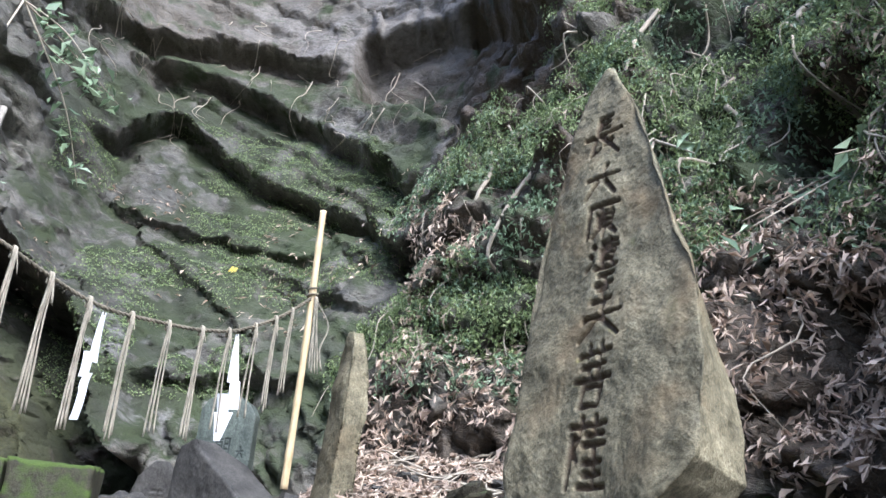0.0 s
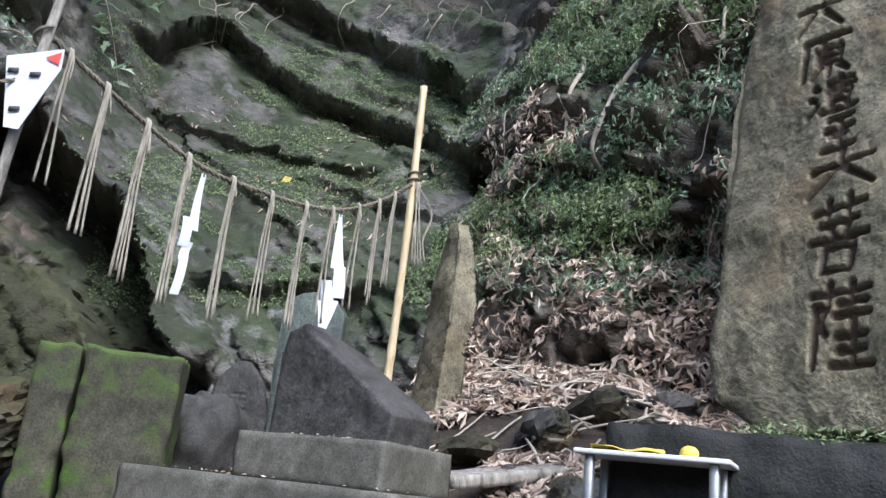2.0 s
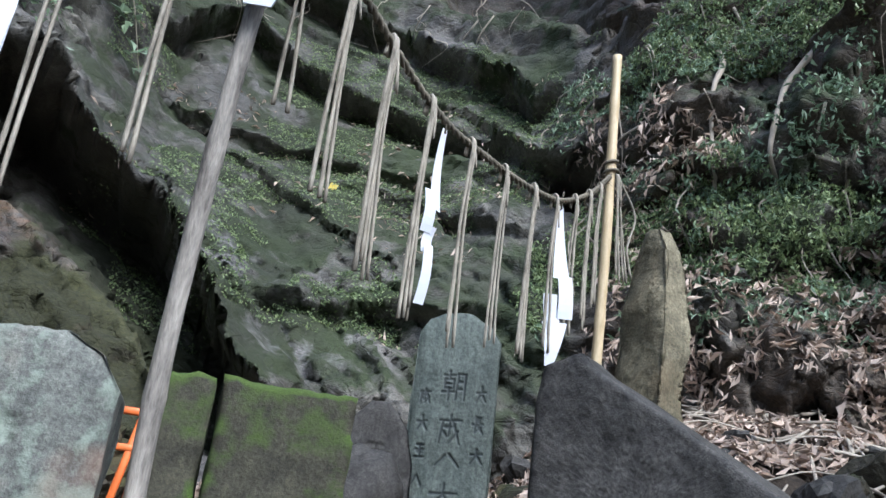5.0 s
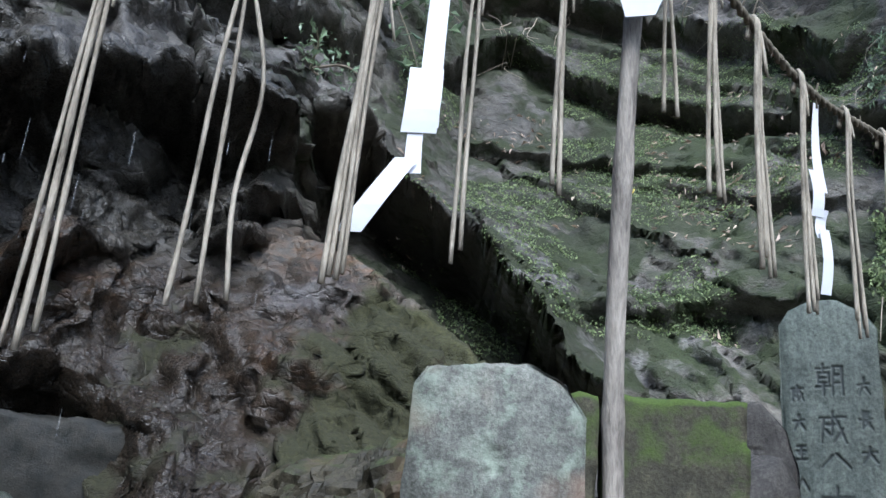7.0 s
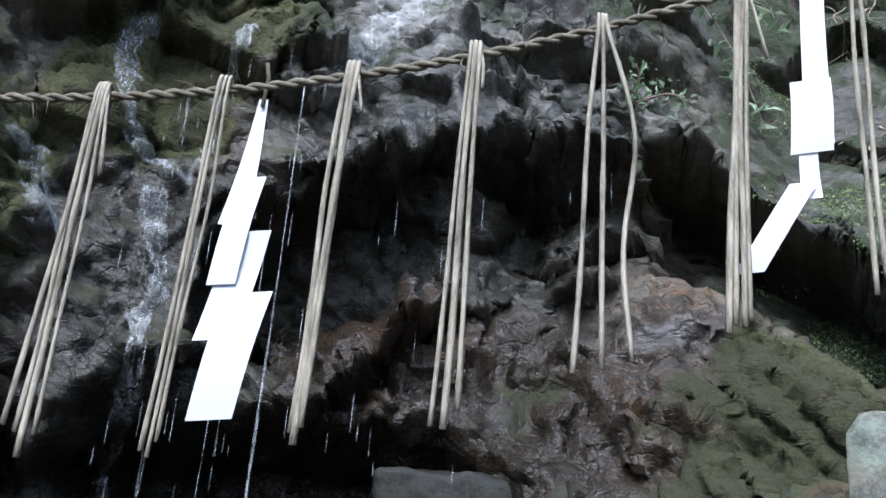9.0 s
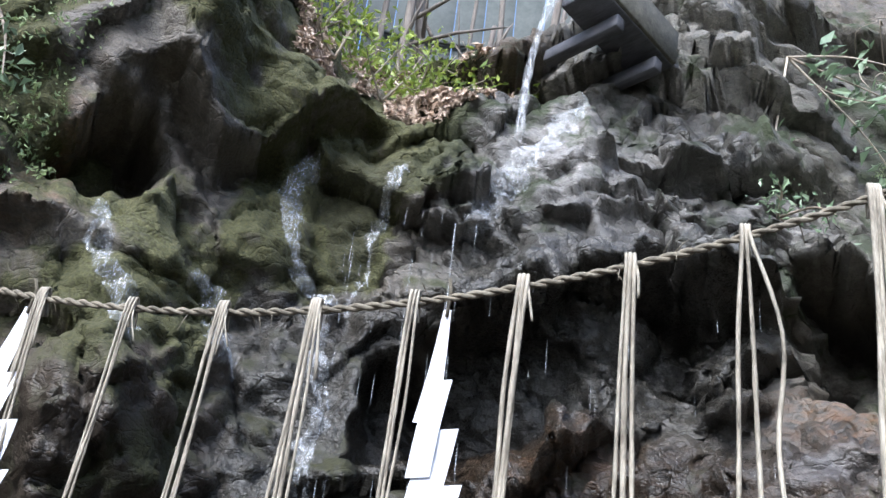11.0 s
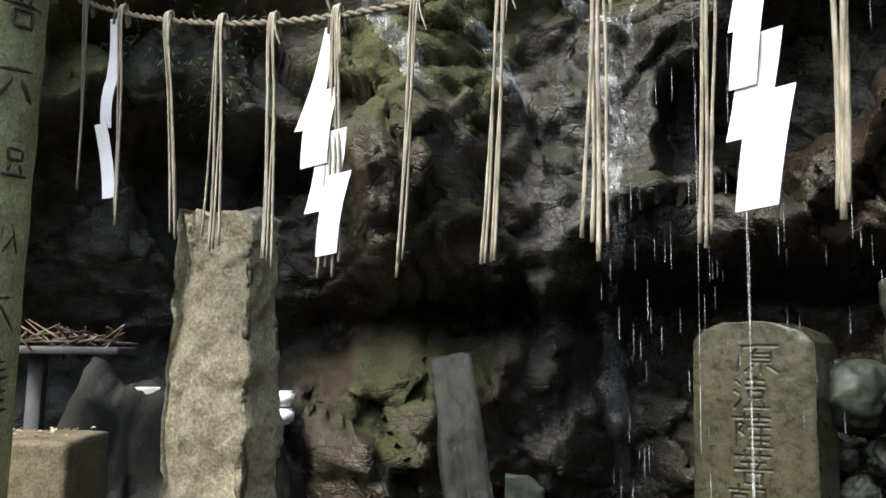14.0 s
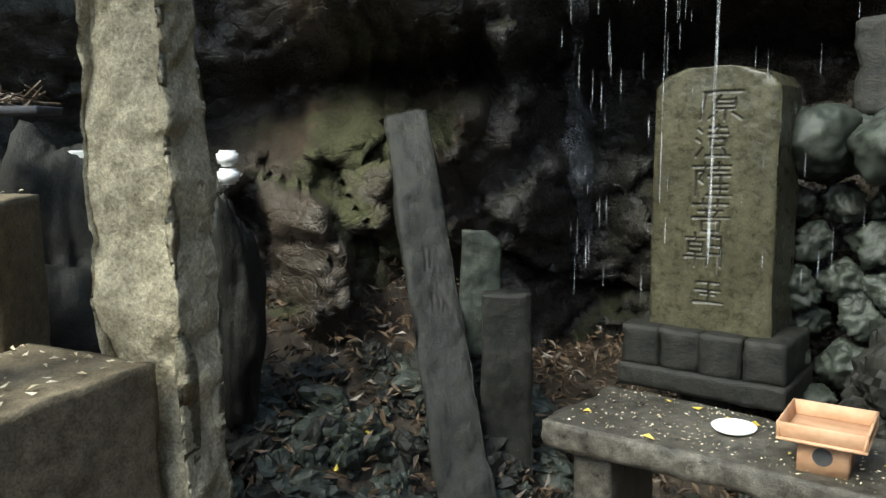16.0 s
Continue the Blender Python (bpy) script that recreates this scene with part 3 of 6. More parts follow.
    bare = 0.95 * spot(az, z, 13, 2.95, 5, 0.28) + 0.9 * spot(az, z, 28.9, 2.4, 2.0, 0.13) + 0.8 * spot(az, z, 6, 2.35, 5, 0.22) + 0.12 * spot(az, z, 0, 8.2, 12, 0.6) + 0.5 * spot(az, z, 32, 4.4, 4, 0.4) + 0.4 * spot(az, z, -11, 4.5, 3, 0.2) + 0.55 * spot(az, z, 46, 4.3, 9, 0.65) + 0.1 * left * step(3.0, 4.0, z) * step(0.25, -0.15, n) + 0.2 * slope * (1 - step(12, 17, az)) * step(3.4, 4.4, z) * step(0.1, -0.25, n)
    return [np.clip(q, 0, 1) for q in (moss, wet, earth, rust, bare, olive)]


def cliff_r(az, z, fine=True):
    az, z = np.asarray(az, float), np.asarray(z, float)
    r = base_r(az, z)
    s = np.radians(az) * 5.0
    slope = step(-14, -8, az) * (1 - step(23, 28, az))
    right = 1 - step(-18, -9, az)
    other = np.clip(1 - slope - right, 0, 1)
    # beds of the smooth mossy slope
    r = r + ledge(az, z, (-8, -5.8, -2, 3, 7.8, 13, 17), (5.3, 5.6, 6.1, 6.66, 7.07, 7.4, 7.5), 0.55, 0.4)
    r = r + ledge(az, z, (-12, -9, -1, 2.5, 7.6, 11.8, 15, 17, 20), (4.1, 4.35, 5.18, 5.4, 5.74, 6.2, 6.5, 6.45, 5.9), 0.6, 0.35)
    r = r + ledge(az, z, (1, 6.6, 11.8, 17), (4.35, 4.56, 4.67, 4.9), 0.3, 0.16)
    r = r + ledge(az, z, (-8, -2, 3), (3.5, 3.9, 4.1), 0.2, 0.15)
    r = r + ledge(az, z, (7.5, 9.3, 11, 13, 14.6, 16.8, 20.8, 26, 28), (1.9, 2.02, 2.3, 2.6, 2.84, 3.17, 3.55, 3.92, 4.08), 1.6, 1.2, 2.0)
    r = r + ledge(az, z, (-4, 2, 8), (2.7, 2.75, 2.6), 0.35, 0.3)
    r = r + ledge(az, z, (4, 11, 22, 30), (7.9, 8.1, 7.7, 7.0), 0.5, 0.6)
    # the overhang with the cave under it, and the caves beside it
    r = r + hollow(az, z, (26, 30, 36, 40, 46, 51, 58, 61), (3.5, 3.6, 3.65, 3.7, 3.46, 3.25, 2.95, 2.7), (2.7, 2.75, 2.6, 2.45, 2.35, 2.1, 1.9, 1.9), 0.9)
    r = r + hollow(az, z, (62, 66, 72, 79, 81, 84, 90, 98, 104), (1.55, 1.6, 1.68, 1.6, 2.0, 2.45, 2.6, 2.5, 2.0), (1.3, 1.25, 1.2, 1.1, 1.05, 0.95, 0.9, 0.9, 1.0), 0.9)
    r = r + hollow(az, z, (76.5, 79, 81, 83, 85.5), (3.6, 3.88, 3.84, 3.66, 3.5), (3.22, 3.15, 3.12, 3.15, 3.22), 0.75, 0.1)
    r = r + hollow(az, z, (-23, -20, -17), (3.1, 3.22, 3.1), (2.8, 2.75, 2.8), 0.6)
    r = r + hollow(az, z, (-14.5, -11.5, -8.5), (4.1, 4.3, 4.2), (3.7, 3.75, 3.8), 0.6)
    r = r + hollow(az, z, (-27, -20, -12, -6, 1), (6.2, 7.0, 8.3, 8.5, 8.5), (5.4, 5.3, 5.9, 6.6, 7.2), 0.8, 0.3)
    r = r + hollow(az, z, (-36, -32, -28), (2.85, 2.98, 2.9), (2.55, 2.5, 2.6), 0.5)
    r = r + hollow(az, z, (-60, -54, -49), (4.2, 4.3, 4.1), (3.6, 3.4, 3.6), 0.7)
    r = r + ledge(az, z, (63, 66.5, 71, 74, 78), (4.6, 4.4, 3.95, 3.78, 4.15), 0.5, 0.35)
    r = r + ledge(az, z, (80, 88, 96), (4.6, 4.9, 4.4), 0.5, 0.5)
    r = r + ledge(az, z, (84, 92, 100), (3.0, 3.1, 2.8), 0.4, 0.4)
    r = r + ledge(az, z, (33, 38, 45, 50), (4.3, 4.15, 3.95, 3.8), 0.18, 0.2)
    r = r + ledge(az, z, (30, 37, 43), (5.0, 4.7, 4.5), 0.35, 0.3)
    # the mossy outcrop before the gully
    brow = brow_z(az)
    on = step(8, 12, az) * (1 - step(50, 60, az)) * step(0.02, -0.07, z - brow)
    r = r * (1 - on) + on * (3.6 + 0.75 * np.clip(z - 1.3, -1, 2))
    r = r - 0.35 * spot(az, z, 77, 4.6, 3.5, 0.8) - 0.45 * spot(az, z, 82, 4.5, 4, 0.6) - 0.35 * spot(az, z, 76, 2.0, 6, 0.45) - 0.3 * spot(az, z, 90, 3.3, 4, 0.35)
    # the fern bank above the fall
    over = np.maximum(z - crest(az), 0)
    r = r + (np.minimum(over, 1.3) * 0.55 + np.maximum(over - 1.3, 0) * 2.2) * step(35, 43, az) * (1 - step(75, 79, az))
    r = r + 1.15 * step(38, 44, az) * (1 - step(60, 68, az)) * (1 - step(1.5, 1.9, z))
    r = r + 0.3 * step(60, 66, az) * (1 - step(1.2, 1.6, z)) - 0.35 * step(69, 72, az) * (1 - step(80, 85, az)) * (1 - step(1.05, 1.3, z))
    crop = step(8, 12, az) * (1 - step(50, 60, az)) * step(0.05, -0.2, z - brow)
    leftish = step(56, 63, az)
    calm = 1 - 0.66 * crop - 0.36 * leftish - 0.65 * spot(az, z, 45, 4.3, 9, 0.7) - 0.35 * spot(az, z, 78, 4.2, 9, 0.6)
    calm = np.maximum(calm, 0.2)
    if fine:
        q, w = s + 0.15 * vnoise(s * 2, z * 2, 3), z + 0.15 * vnoise(s * 2, z * 2, 8)
        big = 1 + 0.6 * step(55, 62, az) * step(1.2, 1.8, z)
        a1, t1, e1 = cells(q / 1.15, w / 0.95, 1)
        a2, t2, e2 = cells((q / 0.42 + 0.3 * w) / 1.35, w / 0.34, 2)
        a3, t3, e3 = cells(q / 0.15, w / 0.11, 3)
        crack = np.exp(-e1 / 0.07)
        r = r + calm * other * (0.26 * a1 + 0.4 * t1 + (0.12 * a2 + 0.2 * t2) / big + 0.09 * np.exp(-e2 / 0.08) + 0.12 * crack + (0.03 * a3 + 0.07 * t3 + 0.03 * np.exp(-e3 / 0.1)) / big)
        r = r + right * (0.18 * a1 + 0.12 * fbm(s * 1.4, z * 1.6, 1.0, 5, 0.6) + 0.08 * a2 + 0.14 * t2 + 0.05 * a3 + 0.06 * t3)
        bed = z - 0.085 * az
        b1, u1, g1 = cells(s / 1.5, bed / 0.5, 4)
        b2, u2, g2 = cells(s / 0.45, bed / 0.13, 5)
        r = r + slope * (0.08 * b1 + 0.14 * u1 + 0.012 * b2 + 0.06 * u2 * step(3.6, 2.6, z) + 0.06 * b2 * step(3.4, 2.4, z) + (0.012 + 0.02 * step(3.6, 2.8, z)) * a3 + 0.03 * t3 + 0.06 * fbm(s * 1.2, z * 1.2, 4.0, 4))
        r = r + 0.035 * fbm(s * 5, z * 5, 6.0, 4, 0.6)
        r = r + 0.13 * np.maximum(crop, leftish) * fbm(s * 1.3, z * 1.5, 9.0, 5, 0.55)
    return r


def cliff_at(az, z, fine=True):
    r = cliff_r(az, z, fine)
    a = np.radians(az)
    p = np.stack([MID[0] - r * np.sin(a), MID[1] + r * np.cos(a), np.asarray(z, float) + 0 * r], -1)
    if fine:
        x, y, h = p[..., 0], p[..., 1], p[..., 2]
        rough = np.where(az < 25, 0.6, 1.0) * (1 - 0.55 * step(55, 62, az)) * (1 - 0.5 * spot(az, z, 45, 4.3, 10, 0.8))
        for k in range(3):
            q = 0.07 * vnoise(x * 2.7 + 31 * k, y * 2.7, h * 2.7) + 0.045 * vnoise(x * 7 + 13 * k, y * 7, h * 9) + 0.025 * vnoise(x * 17 + 7 * k, y * 17, h * 21)
            p[..., k] += rough * q
    return p


def cliff_frame(az, z):
    """Places on the rock and the way out of it."""
    p = cliff_at(az, z)
    n = np.cross(cliff_at(az, z + 0.06) - p, cliff_at(az + 0.7, z) - p)
    n /= np.maximum(np.linalg.norm(n, axis=1, keepdims=True), 1e-9)
    toward = np.array([MID[0], MID[1], 2.5]) - p
    n *= np.sign((n * toward).sum(1, keepdims=True) + 1e-9)
    return p, n


CA = np.arange(-104, 132.1, 0.3)
CZ = np.concatenate([np.arange(-0.3, 5.0, 0.026), np.arange(5.0, 10.6, 0.055)])
ga, gz = np.meshgrid(CA, CZ, indexing="ij")
rock = cliff_at(ga, gz)
rock[..., 2] *= 1 - 0.7 * step(-76, -92, ga)
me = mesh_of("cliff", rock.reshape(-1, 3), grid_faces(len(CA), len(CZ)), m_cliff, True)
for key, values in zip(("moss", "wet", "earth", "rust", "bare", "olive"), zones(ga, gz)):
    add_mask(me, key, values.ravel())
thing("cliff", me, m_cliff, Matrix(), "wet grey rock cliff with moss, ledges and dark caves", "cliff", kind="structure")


def bank_z(x, y):
    """The ground: a low yard, a terrace behind its edge, and slopes up to the rock."""
    x, y = np.asarray(x, float), np.asarray(y, float)
    rise = np.interp(x, (-2.6, -1.2, -0.45, 0.3, 2.0), (0.12, 0.12, 0.38, 0.44, 0.3))
    upper = 1.2 - 0.2 * step(0.1, -0.5, x) * step(4.6, 3.6, y) - 0.3 * step(-1.3, -1.6, x) * step(4.75, 4.3, y) + rise * np.maximum(y - 3.35, 0) + 0.18 * step(0.6, 1.6, x)
    lower = -0.02 - 0.55 * step(-2.7, -3.5, x) * step(0.9, 1.7, y) + step(2.9, 4.9, y) * step(-4.6, -3.4, x) * 1.35 + 0.5 * step(2.9, 4.3, np.hypot(x - MID[0], y - MID[1])) * step(-3.4, -4.4, x) + 0.5 * step(-4.15, -5.1, x) * step(1.2, 1.6, y) * (1 - step(2.7, 3.2, y))
    t = step(2.22, 2.36, y) * step(-2.62, -2.36, x)
    z = lower * (1 - t) + upper * t
    yard = 1 - step(1.9, 2.3, y - 0.2 * step(-2.4, -3.5, x))
    return z + (0.05 * fbm(x * 1.7, y * 1.7, 0.3, 4) + 0.03 * fbm(x * 7, y * 7, 1.3, 3)) * (1 - 0.7 * yard)


GX, GY = np.meshgrid(np.arange(-7.5, 4.6, 0.04), np.arange(-5.0, 8.4, 0.04), indexing="ij")
me = mesh_of("bank", np.stack([GX, GY, bank_z(GX, GY)], -1).reshape(-1, 3), grid_faces(*GX.shape), m_ground)
thing("bank", me, m_ground, Matrix(), "dark forest soil rising in a terrace to the rock", "ground", kind="structure")
me = mesh_of("ground", [(-3000, -3000, -0.8), (3000, -3000, -0.8), (3000, 3000, -0.8), (-3000, 3000, -0.8)], [(0, 1, 2, 3)], m_ground)
thing("ground", me, m_ground, Matrix(), "dark forest soil", "ground", kind="structure")
# Unseen slope behind the camera, added to hold back low sky light.
ha, hz = np.meshgrid(np.radians(np.arange(128, 260.1, 2)), np.linspace(0, 1, 12), indexing="ij")
hr = 7.0 + 5 * hz + 0.6 * fbm(ha * 3, hz * 3, 0, 3)
me = mesh_of("hillside", np.stack([MID[0] - hr * np.sin(ha), MID[1] + hr * np.cos(ha), -0.2 + 4.2 * hz], -1).reshape(-1, 3), grid_faces(*ha.shape), m_ground)
thing("hillside", me, m_ground, Matrix(), "plain earth slope, added out of view to block horizon light", "hillside", kind="structure")


# ---- standing stones ----
def ipol(*pairs):
    xs, ys = zip(*pairs)
    return lambda t: np.interp(t, xs, ys)


def glyphs(marks, x, z, w, h):
    """Strokes of one sign in a unit box, laid at its place and size."""
    return [(x + (a - 0.5) * w, z + b * h, x + (c - 0.5) * w, z + d * h) for a, b, c, d in marks]


LONG = ((.35, .95, .35, .5), (.35, .95, .7, .95), (.35, .82, .65, .82), (.35, .7, .65, .7), (.1, .52, .95, .58), (.35, .5, .3, .1), (.3, .1, .48, .22), (.5, .48, .95, .05), (.75, .38, .58, .28))
SIX = ((.5, 1, .5, .8), (.1, .62, .9, .7), (.38, .5, .1, .1), (.6, .5, .92, .12))
PLAIN = ((.12, .92, .9, .95), (.15, .92, .05, .1), (.45, .82, .4, .7), (.35, .68, .75, .7), (.35, .68, .35, .42), (.75, .7, .75, .42), (.35, .55, .75, .56), (.35, .42, .75, .42), (.55, .4, .55, .08), (.38, .32, .22, .12), (.7, .32, .9, .12))
CLEAR = ((.1, .9, .2, .8), (.05, .6, .16, .52), (.05, .1, .22, .35), (.4, .92, .85, .94), (.62, 1, .6, .72), (.38, .74, .9, .76), (.42, .6, .82, .6), (.42, .6, .45, .4), (.82, .6, .8, .4), (.45, .4, .8, .42), (.5, .34, .45, .18), (.75, .34, .82, .18), (.32, .12, .98, .14))
GREAT = ((.08, .62, .95, .7), (.5, .98, .48, .6), (.48, .6, .05, .05), (.5, .6, .98, .08))
SAGE = ((.05, .85, .95, .9), (.3, 1, .32, .78), (.68, 1, .66, .78), (.2, .66, .82, .7), (.38, .62, .42, .5), (.66, .64, .6, .5), (.04, .46, .98, .5), (.28, .36, .28, .05), (.28, .36, .74, .38), (.74, .38, .72, .05), (.28, .06, .74, .08))
SAVE = ((.05, .88, .95, .92), (.32, 1, .32, .8), (.66, 1, .66, .8), (.12, .74, .12, .02), (.12, .74, .3, .72), (.3, .72, .18, .5), (.18, .5, .3, .4), (.5, .76, .9, .78), (.44, .62, .95, .64), (.7, .62, .7, .08), (.48, .38, .9, .4), (.5, .22, .88, .24), (.4, .05, .98, .07))
DAWN = ((.05, .85, .5, .87), (.27, 1, .27, .72), (.1, .72, .45, .72), (.1, .72, .1, .42), (.45, .72, .45, .42), (.1, .57, .45, .57), (.1, .42, .45, .42), (.02, .28, .52, .3), (.27, .42, .27, .02), (.62, .92, .9, .92), (.62, .92, .56, .05), (.9, .92, .9, .05), (.62, .65, .9, .65), (.62, .4, .9, .4))
PEACE = ((.5, 1, .5, .85), (.08, .82, .92, .86), (.2, .82, .1, .1), (.3, .62, .7, .64), (.48, .75, .45, .3), (.25, .45, .4, .3), (.6, .8, .9, .1), (.8, .5, .5, .1))
EIGHT = ((.42, .8, .08, .1), (.55, .9, .95, .12))
ROWS_S = ((.2, .9, .8, .92), (.5, .92, .48, .6), (.15, .6, .85, .62), (.3, .45, .7, .45), (.5, .6, .5, .1), (.1, .12, .9, .14))

# the tall pointed stele
marks = []
for sign, x, z, w, h in ((LONG, -.285, 1.505, .2, .22), (SIX, -.24, 1.29, .17, .17), (PLAIN, -.215, 1.115, .17, .16), (CLEAR, -.185, .97, .16, .135), (ROWS_S, -.15, .825, .12, .14), (GREAT, -.132, .68, .21, .15), (SAGE, -.122, .425, .17, .235), (SAVE, -.1, .16, .175, .235)):
    marks += glyphs(sign, x, z, w, h)
me = slab(
    ipol((0, -.3), (.045, -.45), (.1, -.485), (.2, -.485), (.37, -.505), (.55, -.53), (.77, -.483), (.94, -.42), (.98, -.37), (1, -.33)),
    ipol((0, .05), (.05, .17), (.1, .278), (.13, .33), (.29, .318), (.35, .288), (.4, .27), (.47, .22), (.53, .15), (.656, .044), (.865, -.144), (.9, -.188), (.97, -.27), (1, -.3)),
    ipol((0, .2), (.05, .26), (.12, .3), (.6, .3), (.85, .24), (1, .06)),
    2.0, 170, 340, marks, 0.02, 0.016, 0.009, seed=3, back=ipol((0, -.06), (.08, -.025), (.2, -.05), (.26, -.08), (.34, -.13), (.45, -.185), (.66, -.2), (.9, -.16), (1, -.04)), corner=0.012)
yaw = -53.7
thing("stele", me, m_stele, pose(0.446, 2.605, 1.527, 0, 0, yaw) @ pose(0, 0, 0, -10.5, 0, 0), "tall pointed stone stele with weathered carved characters", "stele")
p, f = rough_box(1.3, 0.95, 0.26, 0.03, 0.012, 0.03, 4)
thing("stele_plinth", mesh_of("stele_plinth", p, f, None), m_wet, pose(0.62, 2.95, 1.24, 0, 0, -21), "mossy rough stone plinth under the stele", "plinth")

# wedge stone on its two plinths
p, f = rough_box(0.62, 0.46, 0.16, 0.02, 0.003, 0.008, 2)
thing("upper_plinth", mesh_of("upper_plinth", p, f, None), m_concrete, pose(-0.91, 3.62, 1.26, 0, 0, -28), "grey concrete plinth with scattered leaf bits", "plinth")
p, f = rough_box(1.15, 0.8, 0.2, 0.025, 0.003, 0.008, 5)
thing("lower_plinth", mesh_of("lower_plinth", p, f, None), m_concrete, pose(-1.0, 3.68, 1.065, 0, 0, -28), "wide grey concrete plinth step", "plinth")
me = slab(ipol((0, -.3), (.7, -.3), (.93, -.285), (1, -.2)), ipol((0, .3), (.22, .32), (.3, .27), (.93, -.14), (1, -.17)), ipol((0, .24), (.8, .22), (1, .12)), 0.42, 60, 60, (), rough=0.006, seed=6, corner=0.012)
thing("wedge_stone", me, m_dark_stone, pose(-0.99, 3.58, 1.42, 0, 0, -38), "dark wedge-shaped stone with a pale sloping top", "stone")

# slate tablet with writing
marks = []
for sign, x, z, w, h in ((DAWN, 0, .42, .085, .1), (PEACE, .0, .27, .085, .1), (EIGHT, 0, .2, .09, .05), (GREAT, 0, .06, .1, .09), (PEACE, -.095, .4, .04, .05), (SIX, -.095, .31, .036, .05), (ROWS_S, -.093, .22, .036, .05), (EIGHT, -.095, .13, .04, .04), (SIX, .092, .42, .036, .055), (LONG, .09, .32, .04, .055), (GREAT, .095, .22, .042, .05)):
    marks += glyphs(sign, x, z, w, h)
me = slab(ipol((0, -.145), (.9, -.14), (.97, -.11), (1, -.06)), ipol((0, .145), (.88, .14), (.95, .11), (1, .04)), ipol((0, .08), (1, .06)), 0.72, 110, 200, marks, 0.005, 0.006, 0.004, seed=8)
thing("slate_tablet", me, m_slate, pose(-1.37, 5.05, 1.37, 0, 0, -8) @ Matrix.Scale(1.24, 4), "grey-green slate tablet with carved characters", "tablet")
marks = glyphs(ROWS_S, 0, .22, .09, .09) + glyphs(SIX, 0, .08, .09, .1)
me = slab(ipol((0, -.15), (.5, -.15), (.8, -.11), (1, -.03)), ipol((0, .15), (.5, .145), (.8, .11), (1, .03)), ipol((0, .12), (1, .08)), 0.46, 50, 70, marks, 0.006, 0.008, 0.006, seed=9)
thing("small_tablet", me, m_dark_stone, pose(-1.66, 4.9, 1.33, 0, 0, 8) @ Matrix.Scale(1.1, 4), "small round-topped dark memorial stone with faint writing", "tablet")
thing("round_boulder", boulder(.2, .2, .3, 21), m_dark_stone, pose(-1.72, 4.62, 1.35, 0, 0, 0), "smooth dark rounded boulder beside the mossy block", "boulder")
# leaning slab beside the bamboo pole
me = slab(ipol((0, -.15), (.6, -.14), (.85, -.1), (1, -.035)), ipol((0, .12), (.6, .11), (.9, .07), (1, .02)), ipol((0, .17), (.7, .15), (1, .08)), 1.0, 50, 110, (), rough=0.01, seed=12, corner=0.02)
thing("leaning_slab", me, m_stele, pose(-0.72, 4.74, 1.66, 0, 0, -62) @ pose(0, 0, 0, -3, 3, 0), "narrow upright stone slab with mossy edge", "slab")
# square mossy block and its side piece
p, f = rough_box(0.4, 0.3, 1.02, 0.02, 0.008, 0.02, 13)
thing("mossy_block", mesh_of("mossy_block", p, f, None), m_moss_stone, pose(-1.93, 4.2, 0.7, 0, 0, 12), "square stone block capped with green moss", "stone block")
p, f = rough_box(0.17, 0.28, 1.02, 0.02, 0.008, 0.015, 14)
thing("mossy_slab", mesh_of("mossy_slab", p, f, None), m_moss_stone, pose(-2.23, 4.15, 0.7, 0, 0, 12), "narrow mossy stone slab beside the block", "slab")
# pale lichen stone
me = slab(ipol((0, -.14), (.94, -.128), (1, -.11)), ipol((0, .125), (.86, .128), (.95, .1), (1, .05)), ipol((0, .24), (1, .2)), 0.46, 60, 80, glyphs(ROWS_S, .0, .3, .03, .04), 0.006, 0.006, 0.007, seed=15, corner=0.02)
thing("lichen_stone", me, m_lichen, pose(-2.1, 2.78, 1.1, 0, 0, 14), "pale square standing stone spotted with lichen", "standing stone")

# ---- things by the cave ----
me = slab(ipol((0, -.13), (.3, -.125), (.6, -.135), (1, -.12)), ipol((0, .125), (.5, .13), (1, .12)), ipol((0, .2), (1, .18)), 1.7, 60, 170, (), rough=0.02, seed=17, corner=0.03)
thing("stone_pillar", me, m_pillar, pose(-4.07, 1.445, -0.08, 0, 0, 50), "pale rough square stone pillar", "pillar")
for name, sx, sy, sz, x, y, z, rz, seed in (("stone_box", .34, .34, 1.02, -4.5, 0.99, 0.0, 78, 31), ("stone_plinth", .5, .46, .64, -4.0, 1.16, 0.0, -45, 32), ("stone_step", .34, .3, .74, -3.74, 0.92, 0.0, -45, 33)):
    p, f = rough_box(sx, sy, sz, 0.02, 0.004, 0.006, seed)
    thing(name, mesh_of(name, p, f, None), m_base, pose(x, y, z, 0, 0, rz), "square-cut brown-grey stone base strewn with petals", "stone base")
me = slab(ipol((0, -.105), (1, -.09)), ipol((0, .105), (1, .09)), ipol((0, .16), (1, .14)), 1.92, 40, 130, glyphs(PLAIN, .02, 1.2, .08, .12) + glyphs(PEACE, .02, 1.02, .08, .12), 0.005, 0.008, 0.012, seed=18)
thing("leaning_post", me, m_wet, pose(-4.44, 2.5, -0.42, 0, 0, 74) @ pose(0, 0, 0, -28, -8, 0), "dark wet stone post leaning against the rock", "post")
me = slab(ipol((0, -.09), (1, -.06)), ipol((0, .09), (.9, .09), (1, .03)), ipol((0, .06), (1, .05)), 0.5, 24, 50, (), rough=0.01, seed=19)
